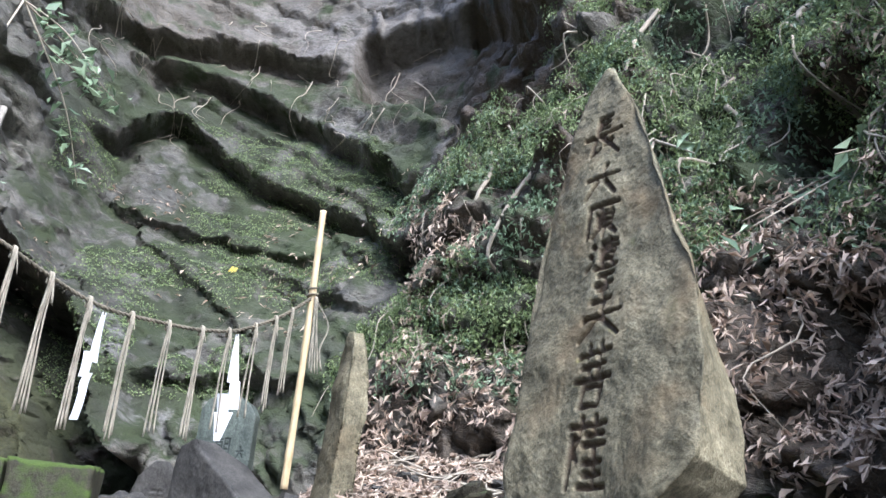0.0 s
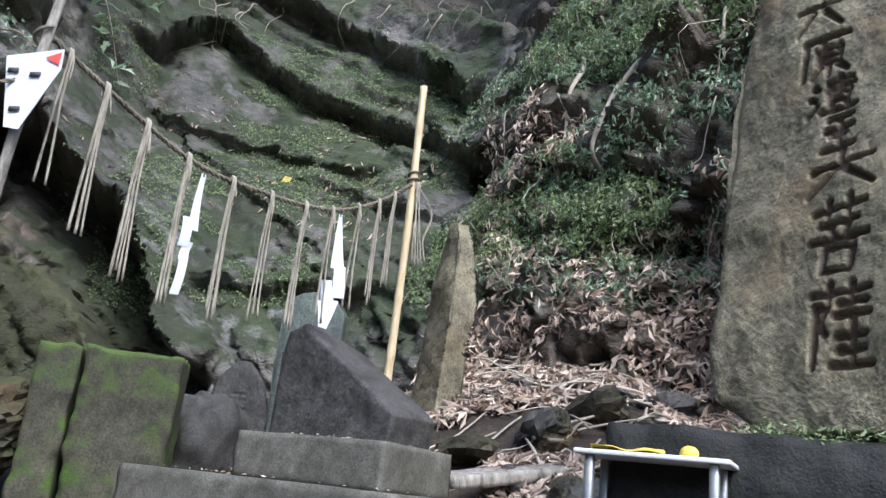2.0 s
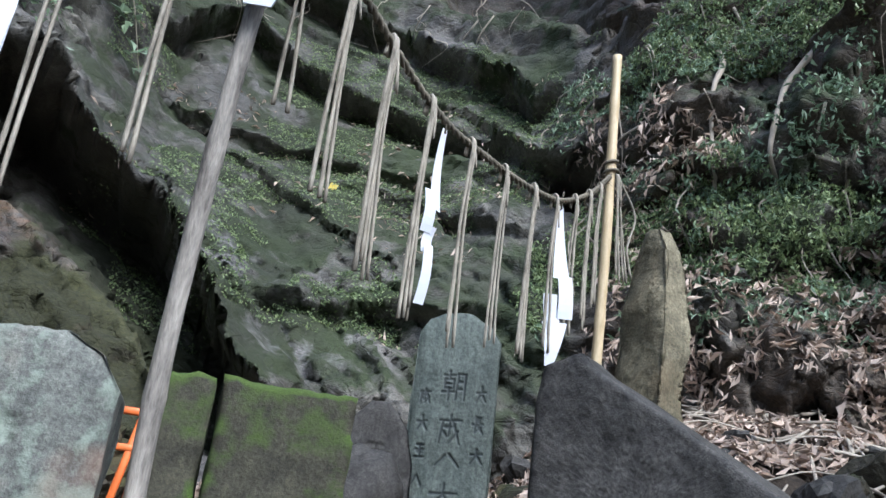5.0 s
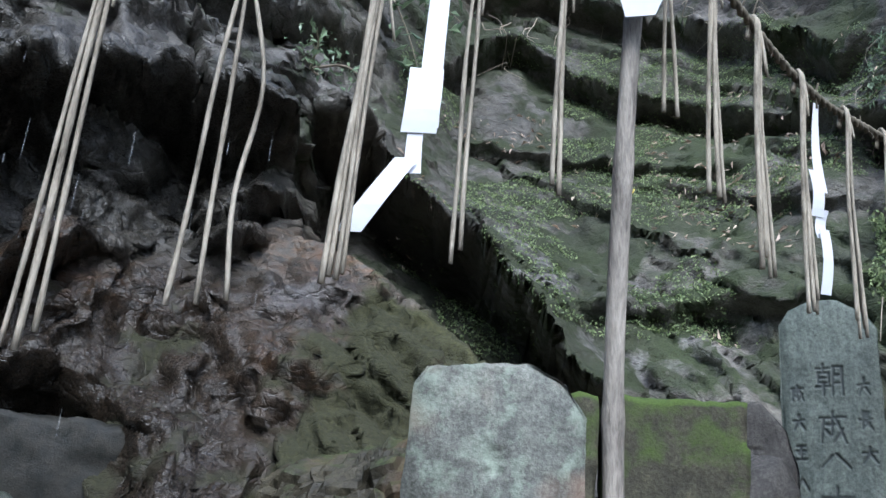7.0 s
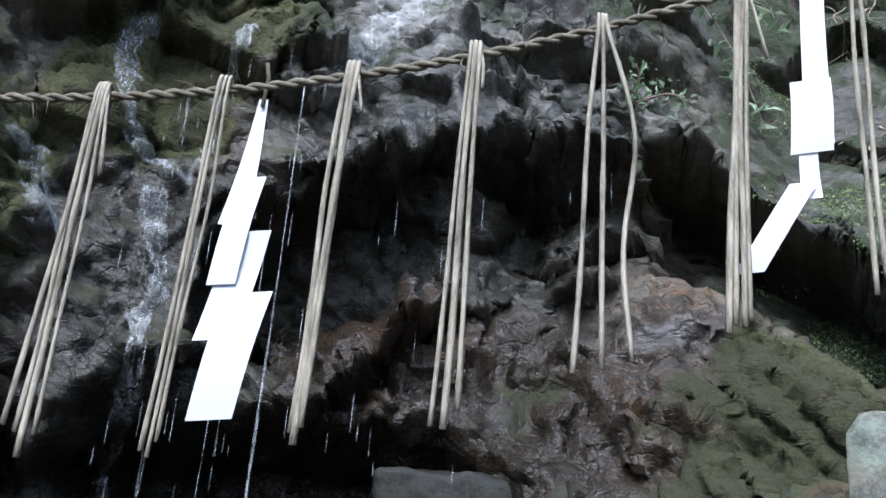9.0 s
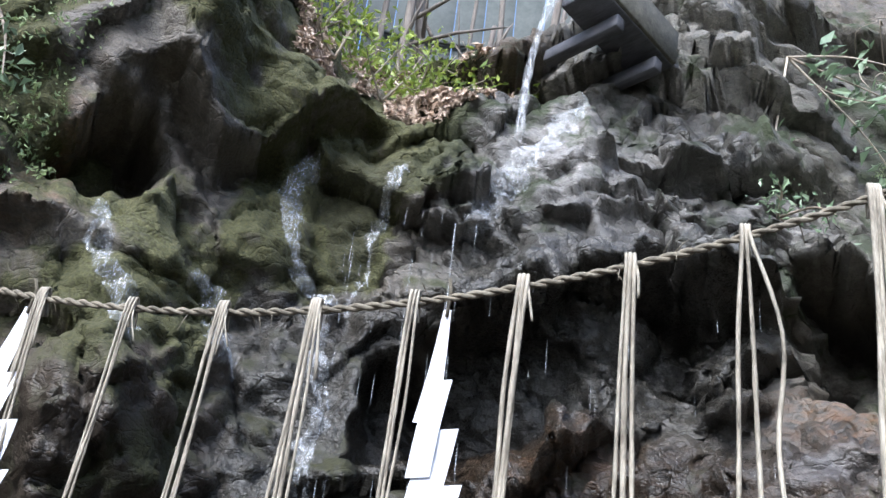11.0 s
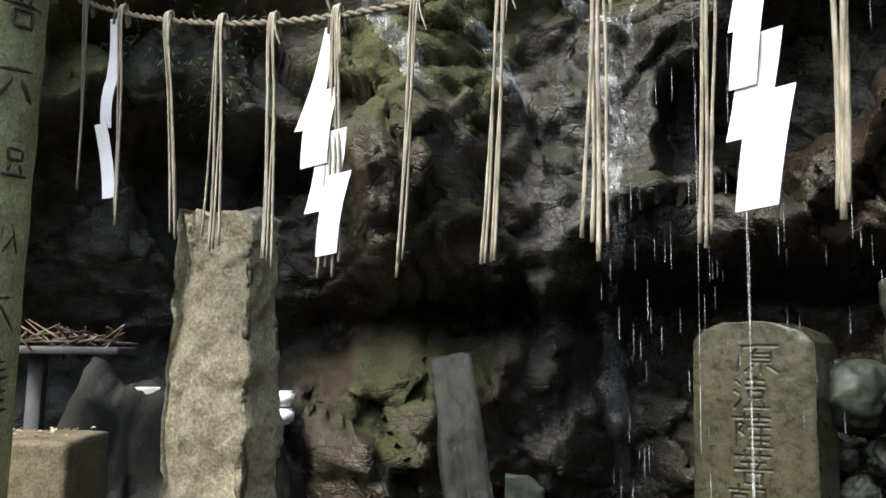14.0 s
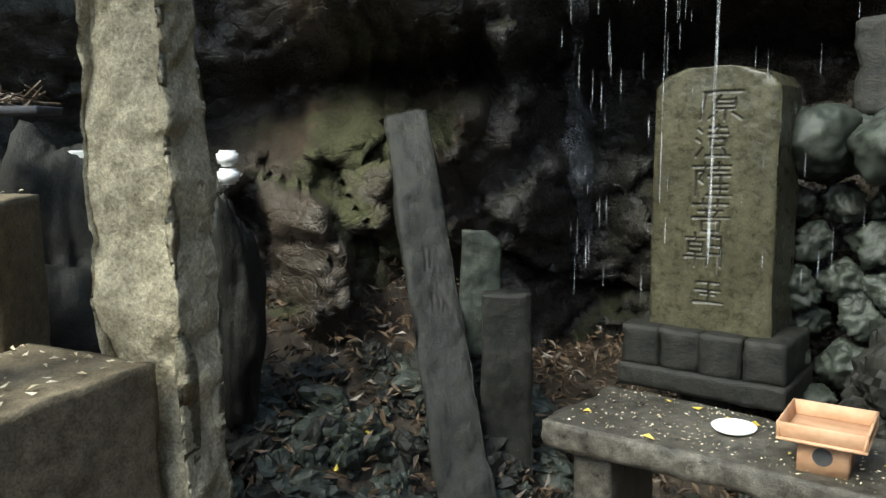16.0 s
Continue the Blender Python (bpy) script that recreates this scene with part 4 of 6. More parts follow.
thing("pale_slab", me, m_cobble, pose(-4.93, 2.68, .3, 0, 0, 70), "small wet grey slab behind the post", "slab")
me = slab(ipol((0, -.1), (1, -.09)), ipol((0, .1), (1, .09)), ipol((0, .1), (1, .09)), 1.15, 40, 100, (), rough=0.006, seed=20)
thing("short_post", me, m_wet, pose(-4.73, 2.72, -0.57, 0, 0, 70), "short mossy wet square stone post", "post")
# writing stele on its base under the fall
marks = []
for sign, x, z, w, h in ((PLAIN, .03, .8, .18, .12), (CLEAR, .0, .66, .14, .13), (SAVE, .0, .52, .16, .13), (SAGE, .0, .38, .15, .13), (DAWN, -.02, .25, .16, .13), (ROWS_S, .0, .1, .14, .1)):
    marks += glyphs(sign, x, z, w, h)
me = slab(ipol((0, -.235), (.93, -.235), (.97, -.2), (1, -.12)), ipol((0, .235), (.93, .235), (.97, .2), (1, .12)), ipol((0, .32), (1, .3)), 1.0, 140, 260, marks, 0.007, 0.0065, 0.004, seed=22)
STELE16 = pose(-4.6, 3.5, 0.4, 0, 0, 35)
thing("wet_stele", me, m_wet_stele, STELE16, "wet dark stele with flowing carved characters", "stele")


# ---- base, offering table and what stands on it ----
def at(m, x, y, z, rx=0, ry=0, rz=0):
    return m @ pose(x, y, z, rx, ry, rz)


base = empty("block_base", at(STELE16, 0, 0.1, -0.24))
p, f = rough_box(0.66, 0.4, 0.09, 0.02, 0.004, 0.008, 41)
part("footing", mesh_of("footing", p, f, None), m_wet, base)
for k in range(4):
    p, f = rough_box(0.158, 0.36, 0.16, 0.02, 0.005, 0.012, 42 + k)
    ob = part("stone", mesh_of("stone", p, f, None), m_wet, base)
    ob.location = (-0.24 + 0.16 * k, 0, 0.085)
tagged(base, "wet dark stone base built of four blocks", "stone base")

table = empty("offering_table", pose(-3.823, 3.105, -0.035, 0, 0, 34))
p, f = rough_box(1.15, 0.43, 0.085, 0.02, 0.01, 0.02, 47)
ob = part("top", mesh_of("top", p, f, None), m_granite, table)
ob.location = (0, 0, 0.25)
for x in (-0.43, 0.42):
    p, f = rough_box(0.12, 0.34, 0.74, 0.03, 0.008, 0.015, 48)
    ob = part("leg", mesh_of("leg", p, f, None), m_granite, table)
    ob.location = (x, 0, -0.5)
tagged(table, "wet rough granite slab table with fallen leaves", "stone table")
TOP = 0.298


def dish(r, h):
    """A shallow saucer, turned."""
    prof = [(0.0, 0.004), (0.55 * r, 0.006), (0.9 * r, 0.6 * h), (r, h), (0.985 * r, h * 0.98), (0.88 * r, 0.66 * h), (0.52 * r, 0.012), (0.0, 0.010)]
    n = 40
    v = [(a * math.cos(2 * math.pi * k / n), a * math.sin(2 * math.pi * k / n), b) for a, b in prof for k in range(n)]
    fs = [(i * n + k, i * n + (k + 1) % n, (i + 1) * n + (k + 1) % n, (i + 1) * n + k) for i in range(len(prof) - 1) for k in range(n)]
    return mesh_of("dish", v, fs, None)


thing("dish", dish(0.065, 0.022), m_ceramic, pose(-3.895, 3.089, TOP - 0.002), "small white ceramic dish with a few crumbs", "dish")
stand = empty("offering_stand", pose(-3.6, 3.15, TOP, 0, 0, 38) @ Matrix.Scale(0.82, 4))
bm = bmesh.new()
for x, y, sx, sy in ((0, -0.068, 0.15, 0.012), (0, 0.068, 0.15, 0.012), (-0.069, 0, 0.012, 0.125), (0.069, 0, 0.012, 0.125)):
    bmesh.ops.create_cube(bm, size=1, matrix=Matrix.Translation((x, y, 0.055)) @ Matrix.Diagonal((sx, sy, 0.11, 1)))
foot_box = part("foot_box", bm, m_wood, stand)
bm = bmesh.new()
bmesh.ops.create_circle(bm, cap_ends=True, radius=0.03, segments=20, matrix=Matrix.Translation((0, -0.076, 0.062)) @ Matrix.Rotation(radians(90), 4, "X"))
part("hole", bm, m_black, foot_box, "round dark hole in the foot")
part("tray_floor", block(0.26, 0.26, 0.01, 0.002, 1, (0, 0, 0.118)), m_wood, stand)
for k in range(4):
    m = Matrix.Rotation(k * math.pi / 2, 4, "Z") @ Matrix.Translation((0, -0.124, 0.148)) @ Matrix.Rotation(radians(8), 4, "X")
    bm = block(0.262, 0.008, 0.05, 0.002, 1)
    bmesh.ops.transform(bm, matrix=m, verts=bm.verts)
    part("tray_side", bm, m_wood, stand)
tagged(stand, "pale cedar offering tray on a box foot", "offering stand")

# wall of rounded wet stones
rg = random.Random(5)
proto = [boulder(0.105, 0.085, 0.082, 60 + k, 26, 0.35, 0.85, 0, 0.16) for k in range(6)]
for row in range(8):
    for col in range(8):
        a = radians(55.0 - col * 2.9 + rg.uniform(-0.5, 0.5) + (row % 2) * 1.4)
        r = 3.72 + 0.04 * row + rg.uniform(-0.06, 0.06)
        k = rg.uniform(0.85, 1.3)
        m = pose(MID[0] - r * math.sin(a), MID[1] + r * math.cos(a), 0.1 + row * 0.155 + rg.uniform(-0.02, 0.02), rg.uniform(-25, 25), rg.uniform(-25, 25), rg.uniform(0, 360)) @ Matrix.Diagonal((k, k, k * rg.uniform(0.9, 1.1), 1))
        thing("cobble", rg.choice(proto), m_cobble, m, "rounded wet grey-green stone stacked in a wall", "stone", "stacked stone wall")
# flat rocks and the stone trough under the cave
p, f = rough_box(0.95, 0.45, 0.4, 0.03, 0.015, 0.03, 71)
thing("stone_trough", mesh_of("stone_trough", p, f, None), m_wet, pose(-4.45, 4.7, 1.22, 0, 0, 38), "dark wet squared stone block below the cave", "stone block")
for k in range(4):
    thing("foot_stone", boulder(0.17, 0.15, 0.16, 75 + k), m_cobble, pose(-3.85 - 0.24 * k, 4.5 - 0.18 * k, 1.12, 0, 0, 40 * k), "dark wet rounded stone below the block", "stone", "stones below the block")
thing("green_stone", boulder(0.3, 0.26, 0.28, 83, 36, 0.3, 0.4, 0, 0.14, False), m_wet, pose(-4.0, 4.02, 0.2, 0, 0, 20), "dark green wet rock with faint carving", "rock")
# the mossy outcrop before the gully
thing("slanted_rock", boulder(0.42, 0.3, 0.3, 92, 50, 0.22, 0.25, 0, 0.15, False), m_outcrop, pose(-2.72, 4.05, 1.28, 8, -20, 20), "mossy slanted rock beside the pale stone", "rock")

# rubble between the slope and the stones
rg = random.Random(6)
proto = [boulder(0.1, 0.075, 0.055, 170 + k, 14, 0.4, 0.85, 0, 0.16, False) for k in range(7)]
for k in range(360):
    x, y = (rg.uniform(-5.5, -3.6), rg.uniform(1.6, 3.9)) if k < 190 else (rg.uniform(-5.3, -4.3), rg.uniform(1.7, 3.1))
    s = rg.choice((0.4, 0.6, 0.8, 1.0, 1.3))
    if x < -5.3 or math.hypot(x + 3.84, y - 3.0) < 0.55 or math.hypot(x + 4.1, y - 1.47) < 0.3:
        continue
    m = pose(x, y, float(bank_z(x, y)) + 0.02 * s, rg.uniform(-40, 40), rg.uniform(-40, 40), rg.uniform(0, 360)) @ Matrix.Scale(s, 4)
    thing("wet_stone", rg.choice(proto), m_cobble if k % 3 else m_wet, m, "dark wet broken stone on the cave floor", "stone", "stones on the cave floor")
rg = random.Random(9)
proto = [boulder(0.1, 0.075, 0.04, 100 + k, 10, 0.3, 0.6, 0, 0.12, False) for k in range(7)]
for k in range(95):
    if k < 60:
        x, y = rg.uniform(-2.7, -0.9), rg.uniform(4.9, 6.1)
    else:
        x, y = rg.uniform(-0.6, 1.6), rg.uniform(3.3, 4.9)
    s = rg.choice((0.6, 0.8, 1.0, 1.3, 1.8))
    m = pose(x, y, float(bank_z(x, y)) + 0.02 * s, rg.uniform(-30, 30), rg.uniform(-30, 30), rg.uniform(0, 360)) @ Matrix.Scale(s, 4)
    thing("rubble_stone", rg.choice(proto), m_outcrop if k % 2 else m_dark_stone, m, "broken grey rock lying on the leaf litter", "stone", "rubble on the slope")
for x, y, s, mat in ((-0.15, 3.3, 1.1, m_moss_stone), (-0.08, 3.6, 1.2, m_outcrop), (0.16, 3.2, 0.9, m_outcrop), (-0.33, 3.2, 0.7, m_moss_stone), (0.62, 4.0, 1.3, m_outcrop), (-0.1, 4.3, 1.2, m_outcrop), (1.35, 3.5, 2.4, m_moss_stone), (1.55, 3.75, 3.0, m_moss_stone)):
    thing("mossy_rock", boulder(0.1, 0.09, 0.085, int(900 * s + 70 * x), 22, 0.3, 0.4, 0, 0.12, False), mat, pose(x, y, float(bank_z(x, y)) + 0.03 * s, 10, 0, 50 * s) @ Matrix.Scale(s, 4), "damp mossy rock half sunk in leaf litter", "rock")


# ---- ropes with straw and paper ----
def strand_rope(points, radius, pitch=0.055):
    p = smooth_line(points, int(sum(np.linalg.norm(np.diff(points, axis=0), axis=1)) / 0.008))
    t = np.gradient(p, axis=0)
    t /= np.linalg.norm(t, axis=1, keepdims=True)
    a = np.cross(t, (0, 0, 1.0))
    a /= np.linalg.norm(a, axis=1, keepdims=True)
    b = np.cross(t, a)
    s = np.r_[0, np.cumsum(np.linalg.norm(np.diff(p, axis=0), axis=1))]
    out = []
    for k in range(2):
        w = 2 * np.pi * s / pitch + k * np.pi
        out.append(p + 0.55 * radius * (np.cos(w)[:, None] * a + np.sin(w)[:, None] * b))
    return out, p


def sag(a, b, dip, n=9):
    a, b = np.array(a), np.array(b)
    s = np.linspace(0, 1, n)
    out = a + s[:, None] * (b - a)
    out[:, 2] -= 4 * dip * s * (1 - s)
    return out


ROPE_R = smooth_line([(-1.9, 2.86, 2.5), (-1.704, 3.21, 2.39), (-1.557, 3.46, 2.338), (-1.374, 3.745, 2.36), (-1.264, 3.906, 2.384), (-1.138, 4.104, 2.445), (-0.99, 4.35, 2.6), (-0.87, 4.57, 2.79)], 14)
ROPE_L = sag((-1.9, 2.82, 2.33), (-3.92, 1.12, 2.1), 0.335, 14)
WISP = random.Random(12)
lines = []
for ends, radius in ((ROPE_R, 0.0095), (ROPE_L, 0.0062)):
    strands, mid = strand_rope(ends, radius)
    rope = empty("straw_rope", Matrix())
    for q in strands:
        part("strand", tubes("strand", [tube(q, radius * 0.62 * (1 + 0.12 * vnoise(np.arange(len(q)) * 0.2, 1, 1)), 7)], m_rope), m_rope, rope)
    wisps = []
    for _ in range(70):
        c = mid[WISP.randrange(len(mid))]
        d = np.array([WISP.gauss(0, 1), WISP.gauss(0, 1), WISP.gauss(-0.4, 1)])
        d *= WISP.uniform(0.012, 0.05) / np.linalg.norm(d)
        wisps.append(tube([c, c + 0.6 * d, c + d + (0, 0, -0.006)], [0.001, 0.0008, 0.0004], 4))
    tagged(part("fibre", tubes("fibre", wisps, m_rope), m_rope, rope, "loose frayed straw ends"), kind="stuff")
    tagged(rope, "twisted straw rope hung across the place", "rope", "hanging ropes")
    lines.append(mid)


def on_rope(line, s):
    i = s * (len(line) - 1)
    k = min(int(i), len(line) - 2)
    return line[k] + (i - k) * (line[k + 1] - line[k])


def straw_bundle(top, length, stalks, seed, along, swing=0.0, spread=0.02, thick=0.0048, bent=0.0):
    """Stalks folded over the rope: long ends in front, short ends behind, knots on the stems."""
    r = random.Random(seed)
    ob = empty("straw_tassel", Matrix.Translation(top))
    a = np.array([math.cos(radians(along)), math.sin(radians(along)), 0.0])
    out = np.array([a[1], -a[0], 0.0])
    for k in range(stalks):
        o = (k - (stalks - 1) / 2) / max(1, stalks - 1)
        end = a * (swing + o * spread) + out * r.uniform(-0.004, 0.008) + np.array([0, 0, -length * r.uniform(0.93, 1.01)])
        belly = a * (r.gauss(0, 0.003) + (bent if k == stalks - 1 else 0.0)) + out * r.uniform(0, 0.006)
        o2 = o * min(0.014, 0.0042 * stalks)
        pts = smooth_line([a * o2 - out * 0.012 + (0, 0, -0.03), a * o2 + (0, 0, 0.017), a * o2 + out * 0.012 + (0, 0, -0.01), 0.35 * end + belly + a * o2 * 0.6, 0.7 * end + a * o2 * 0.2, end], 26)
        s = np.linspace(0, 1, 26)
        rad = thick * r.uniform(0.75, 1.15) * (0.75 + 0.35 * s) * (1 + 0.13 * vnoise(s * 30, seed + k, 2))
        joint = r.uniform(0.4, 0.8)
        rad = rad * (1 + 0.25 * np.exp(-((s - joint) / 0.02) ** 2))
        part("stalk", tubes("stalk", [tube(pts, rad, 6)], m_straw), m_straw, ob)
    for k in range(r.choice((0, 1, 1, 2))):
        ln = r.uniform(0.05, 0.12)
        pts = smooth_line([-out * 0.012 + (0, 0, -0.01), a * 0.004 + (0, 0, 0.016), a * 0.012 + out * 0.012 + (0, 0, -0.02), a * r.uniform(0.01, 0.03) + out * 0.014 + (0, 0, -ln)], 12)
        part("short_end", tubes("short_end", [tube(pts, thick * 0.6, 5)], m_straw), m_straw, ob)
    return tagged(ob, "bundle of dry straw stalks folded over the rope", "straw tassel", "straw tassels on the rope")


def zigzag(top, strips, turn):
    """A folded paper streamer; each strip is (x above, x below, z above, z below, width above, width below)."""
    ob = empty("paper_streamer", Matrix.Translation(top) @ pose(0, 0, 0, 0, 0, turn))
    n = 6
    for k, (x0, x1, z0, z1, w0, w1) in enumerate(strips):
        v, fs = [], []
        for i in range(n + 1):
            q = i / n
            c, w, z = x0 + (x1 - x0) * q, (w0 + (w1 - w0) * q) / 2, z0 + (z1 - z0) * q
            y = -0.004 * k - 0.008 * math.sin(math.pi * q) * (1 if k % 2 else -1)
            for o in (-w, w):
                for e in (-0.0006, 0.0006):
                    v.append((c + o, y + e, z + (0.12 * o if k else 0.0)))
        for i in range(n):
            a, b = 4 * i, 4 * i + 4
            fs += [(a, a + 2, b + 2, b), (a + 1, b + 1, b + 3, a + 3), (a, b, b + 1, a + 1), (a + 2, a + 3, b + 3, b + 2)]
        fs += [(0, 1, 3, 2), (4 * n, 4 * n + 2, 4 * n + 3, 4 * n + 1)]
        part("strip", mesh_of("strip", v, fs, m_paper, False), m_paper, ob)
    x0, _, z0, _, _, _ = strips[0]
    part("tie", tubes("tie", [tube([(0, -0.01, 0.03), (0.002, 0, 0.012), (x0, -0.002, z0 - 0.012)], 0.0028, 6)], m_rope), m_rope, ob, "straw tie through the paper")
    return tagged(ob, "white folded zigzag paper streamer on the rope", "paper streamer", "paper streamers on the rope")


def nearest(line, x):
    return line[int(np.argmin(np.abs(line[:, 0] - x)))]


# right-hand rope: place, stalks, length
for k, (x, n, ln) in enumerate(((-1.86, 2, .46), (-1.79, 3, .52), (-1.7, 4, .56), (-1.6, 4, .55), (-1.48, 4, .55), (-1.37, 3, .53), (-1.262, 3, .54), (-1.17, 2, .5), (-1.08, 2, .48), (-1.01, 3, .5), (-0.95, 3, .48))):
    straw_bundle(nearest(lines[0], x), ln, n, 200 + k, 59, 0.012, 0.035 + 0.008 * (k % 3), 0.0048)
FOLDS = ((0, 0, -.02, -.24, .018, .042), (-.03, -.03, -.2, -.31, .04, .042), (-.01, -.02, -.29, -.36, .036, .038), (-.02, -.03, -.34, -.49, .034, .036))
zigzag(nearest(lines[0], -1.555), FOLDS, 50)
zigzag(nearest(lines[0], -1.14), ((0, .02, -.02, -.27, .014, .06), (.03, .04, -.26, -.4, .05, .055), (-.02, 0, -.33, -.44, .05, .055), (0, -.01, -.42, -.56, .09, .03)), 20)
straw_bundle(np.array([-0.85, 4.56, 2.77]), 0.42, 5, 230, 20, 0.05, 0.07, 0.0045, 0.05)
# left-hand rope: place, stalks, length, drift and spread of the ends
for k, (x, n, ln, swing, spread, bent) in enumerate(((-2.015, 2, .45, .0, .016, 0), (-2.137, 2, .5, .0, .014, 0), (-2.253, 4, .5, -.016, .026, 0), (-2.397, 3, .49, .006, .07, .024), (-2.522, 3, .5, -.006, .03, 0), (-2.646, 3, .49, -.016, .012, 0), (-2.775, 3, .49, -.014, .014, 0), (-2.9, 4, .47, -.01, .042, 0), (-3.024, 4, .465, -.026, .02, 0), (-3.152, 3, .475, -.028, .012, 0), (-3.288, 4, .48, -.006, .05, 0), (-3.411, 4, .48, .006, .03, 0), (-3.527, 4, .47, -.004, .05, 0), (-3.655, 4, .485, .05, .02, 0), (-3.78, 3, .49, .014, .014, 0), (-3.885, 2, .455, .0, .01, 0))):
    straw_bundle(nearest(lines[1], x), ln, n, 240 + k, 40, swing, spread, 0.004 if x > -2.7 else 0.0033 if x > -2.95 else 0.0026, bent)
zigzag(nearest(lines[1], -2.175), ((0, -.004, -.02, -.27, .03, .034), (-.012, -.016, -.18, -.285, .05, .052), (-.02, -.02, -.26, -.35, .022, .024), (-.03, -.1, -.33, -.45, .034, .036)), 30)
zigzag(nearest(lines[1], -2.737), ((0, -.015, -.02, -.2, .012, .036), (.004, -.015, -.135, -.28, .034, .036), (.012, -.012, -.21, -.35, .054, .05), (.024, .0, -.29, -.445, .058, .054)), 40)
zigzag(nearest(lines[1], -3.31), ((0, -.044, -.02, -.21, .016, .054), (0, -.022, -.14, -.28, .062, .06), (.02, -.005, -.22, -.365, .065, .062), (.043, .018, -.3, -.445, .05, .046)), 45)
zigzag(nearest(lines[1], -3.806), ((0, .004, -.02, -.18, .02, .034), (.004, .0, -.17, -.28, .03, .026), (-.012, .02, -.27, -.44, .03, .03)), 62)


# ---- poles ----
def pole(name, pts, r0, r1, mat, label, category, nodes_at=()):
    ob = empty(name, Matrix())
    q = smooth_line(pts, 60)
    s = np.linspace(0, 1, 60)
    rad = r0 + (r1 - r0) * s
    for c in nodes_at:
        rad = rad * (1 + 0.12 * np.exp(-((s - c) / 0.012) ** 2))
    rad = rad * (1 + 0.05 * vnoise(s * 14, r0 * 900, 0))
    part("shaft", tubes("shaft", [tube(q, rad, 14)], mat), mat, ob)
    return tagged(ob, label, category)


bp = pole("bamboo_pole", [(-0.885, 4.62, 1.72), (-0.875, 4.58, 2.5), (-0.88, 4.54, 3.32)], 0.021, 0.019, m_bamboo, "slender dry yellow bamboo pole with rope tied on", "pole", (0.12, 0.31, 0.5, 0.69, 0.87))
part("knot", tubes("knot", [tube([(-0.875 + 0.028 * math.cos(a), 4.565 + 0.028 * math.sin(a), 2.77 + 0.006 * a) for a in np.linspace(0, 12, 60)], 0.006, 6)], m_rope), m_rope, bp, "straw rope wound round the bamboo")
sp = pole("wooden_pole", [(-1.94, 2.92, 1.15), (-1.945, 2.89, 1.55), (-1.925, 2.85, 2.0), (-1.9, 2.84, 2.4), (-1.86, 2.84, 2.95)], 0.017, 0.015, m_stick, "weathered patchy wooden pole carrying the rope", "pole", (0.22, 0.45, 0.62))
part("knot", tubes("knot", [tube([(-1.9 + 0.03 * math.cos(a), 2.84 + 0.03 * math.sin(a), 2.32 + 0.016 * a) for a in np.linspace(0, 12, 60)], 0.006, 6)], m_rope), m_rope, sp, "straw rope wound round the pole")
# white plate hung on the pole
sign = empty("hanging_plate", pose(-1.9, 2.79, 2.288, 0, 0, -8) @ Matrix.Scale(1.25, 4))
bm = bmesh.new()
vs = [bm.verts.new(c) for c in ((-0.062, 0, 0.08), (0.085, 0, 0.1), (0.09, 0, 0.05), (0.022, 0, -0.11), (-0.018, 0, -0.105))]
bm.faces.new(vs)
ex = bmesh.ops.extrude_face_region(bm, geom=list(bm.faces))
bmesh.ops.translate(bm, vec=(0, 0.003, 0), verts=[v for v in ex["geom"] if isinstance(v, bmesh.types.BMVert)])
bmesh.ops.recalc_face_normals(bm, faces=bm.faces)
part("plate", bm, m_paper, sign)
bm = bmesh.new()
bm.faces.new([bm.verts.new(c) for c in ((0.045, -0.004, 0.075), (0.085, -0.004, 0.09), (0.085, -0.004, 0.055))])
part("red_mark", bm, m_red, sign, "red triangle mark")
for x, z in ((-0.03, 0.04), (0.03, 0.03), (0.0, -0.06)):
    part("ink_mark", block(0.028, 0.002, 0.012, 0, 1, (x, -0.004, z)), m_black, sign)
tagged(sign, "white tapered plate with red and black marks", "hanging plate")
# orange stand between the stones
jack = empty("orange_stand", pose(-2.09, 3.26, 1.24, 0, 0, 10))
part("bar", block(0.07, 0.02, 0.014, 0.003, 1, (0, 0, 0.27)), m_orange, jack)
part("bar", block(0.08, 0.02, 0.014, 0.003, 1, (0, 0, 0.2)), m_orange, jack)
for x in (-0.02, 0.02):
    bm = block(0.014, 0.016, 0.3, 0.003, 1, (0, 0, 0.13))
    bmesh.ops.transform(bm, matrix=Matrix.Translation((x, 0, 0)) @ Matrix.Rotation(radians(9 * (1 if x < 0 else 0.3)), 4, "Y"), verts=bm.verts)
    part("leg", bm, m_orange, jack)
tagged(jack, "small bright orange painted metal stand", "stand")

# small white table before the stele
tb = empty("small_table", pose(-0.05, 2.62, -0.045, 0, 0, -24))
part("top", block(0.35, 0.2, 0.012, 0.004, 2, (0, 0, 1.455)), m_white_board, tb, "thin white board")
for x in (-0.14, 0.14):
    for y in (-0.075, 0.075):
        part("leg", block(0.022, 0.022, 0.26, 0.004, 1, (x, y, 1.32)), m_metal, tb, "dull metal leg")
part("panel", block(0.2, 0.006, 0.11, 0.002, 1, (0.08, -0.02, 1.3)), m_white_board, tb)
tagged(tb, "small white-topped table with thin metal legs", "table")
bm = bmesh.new()
bmesh.ops.create_grid(bm, x_segments=14, y_segments=8, size=0.5)
for v in bm.verts:
    x, y = v.co.x, v.co.y
    v.co = (x * 0.17, y * 0.1 * (1 - 1.5 * abs(x) ** 2), 0.012 + 0.012 * float(vnoise(x * 4, y * 4, 2)))
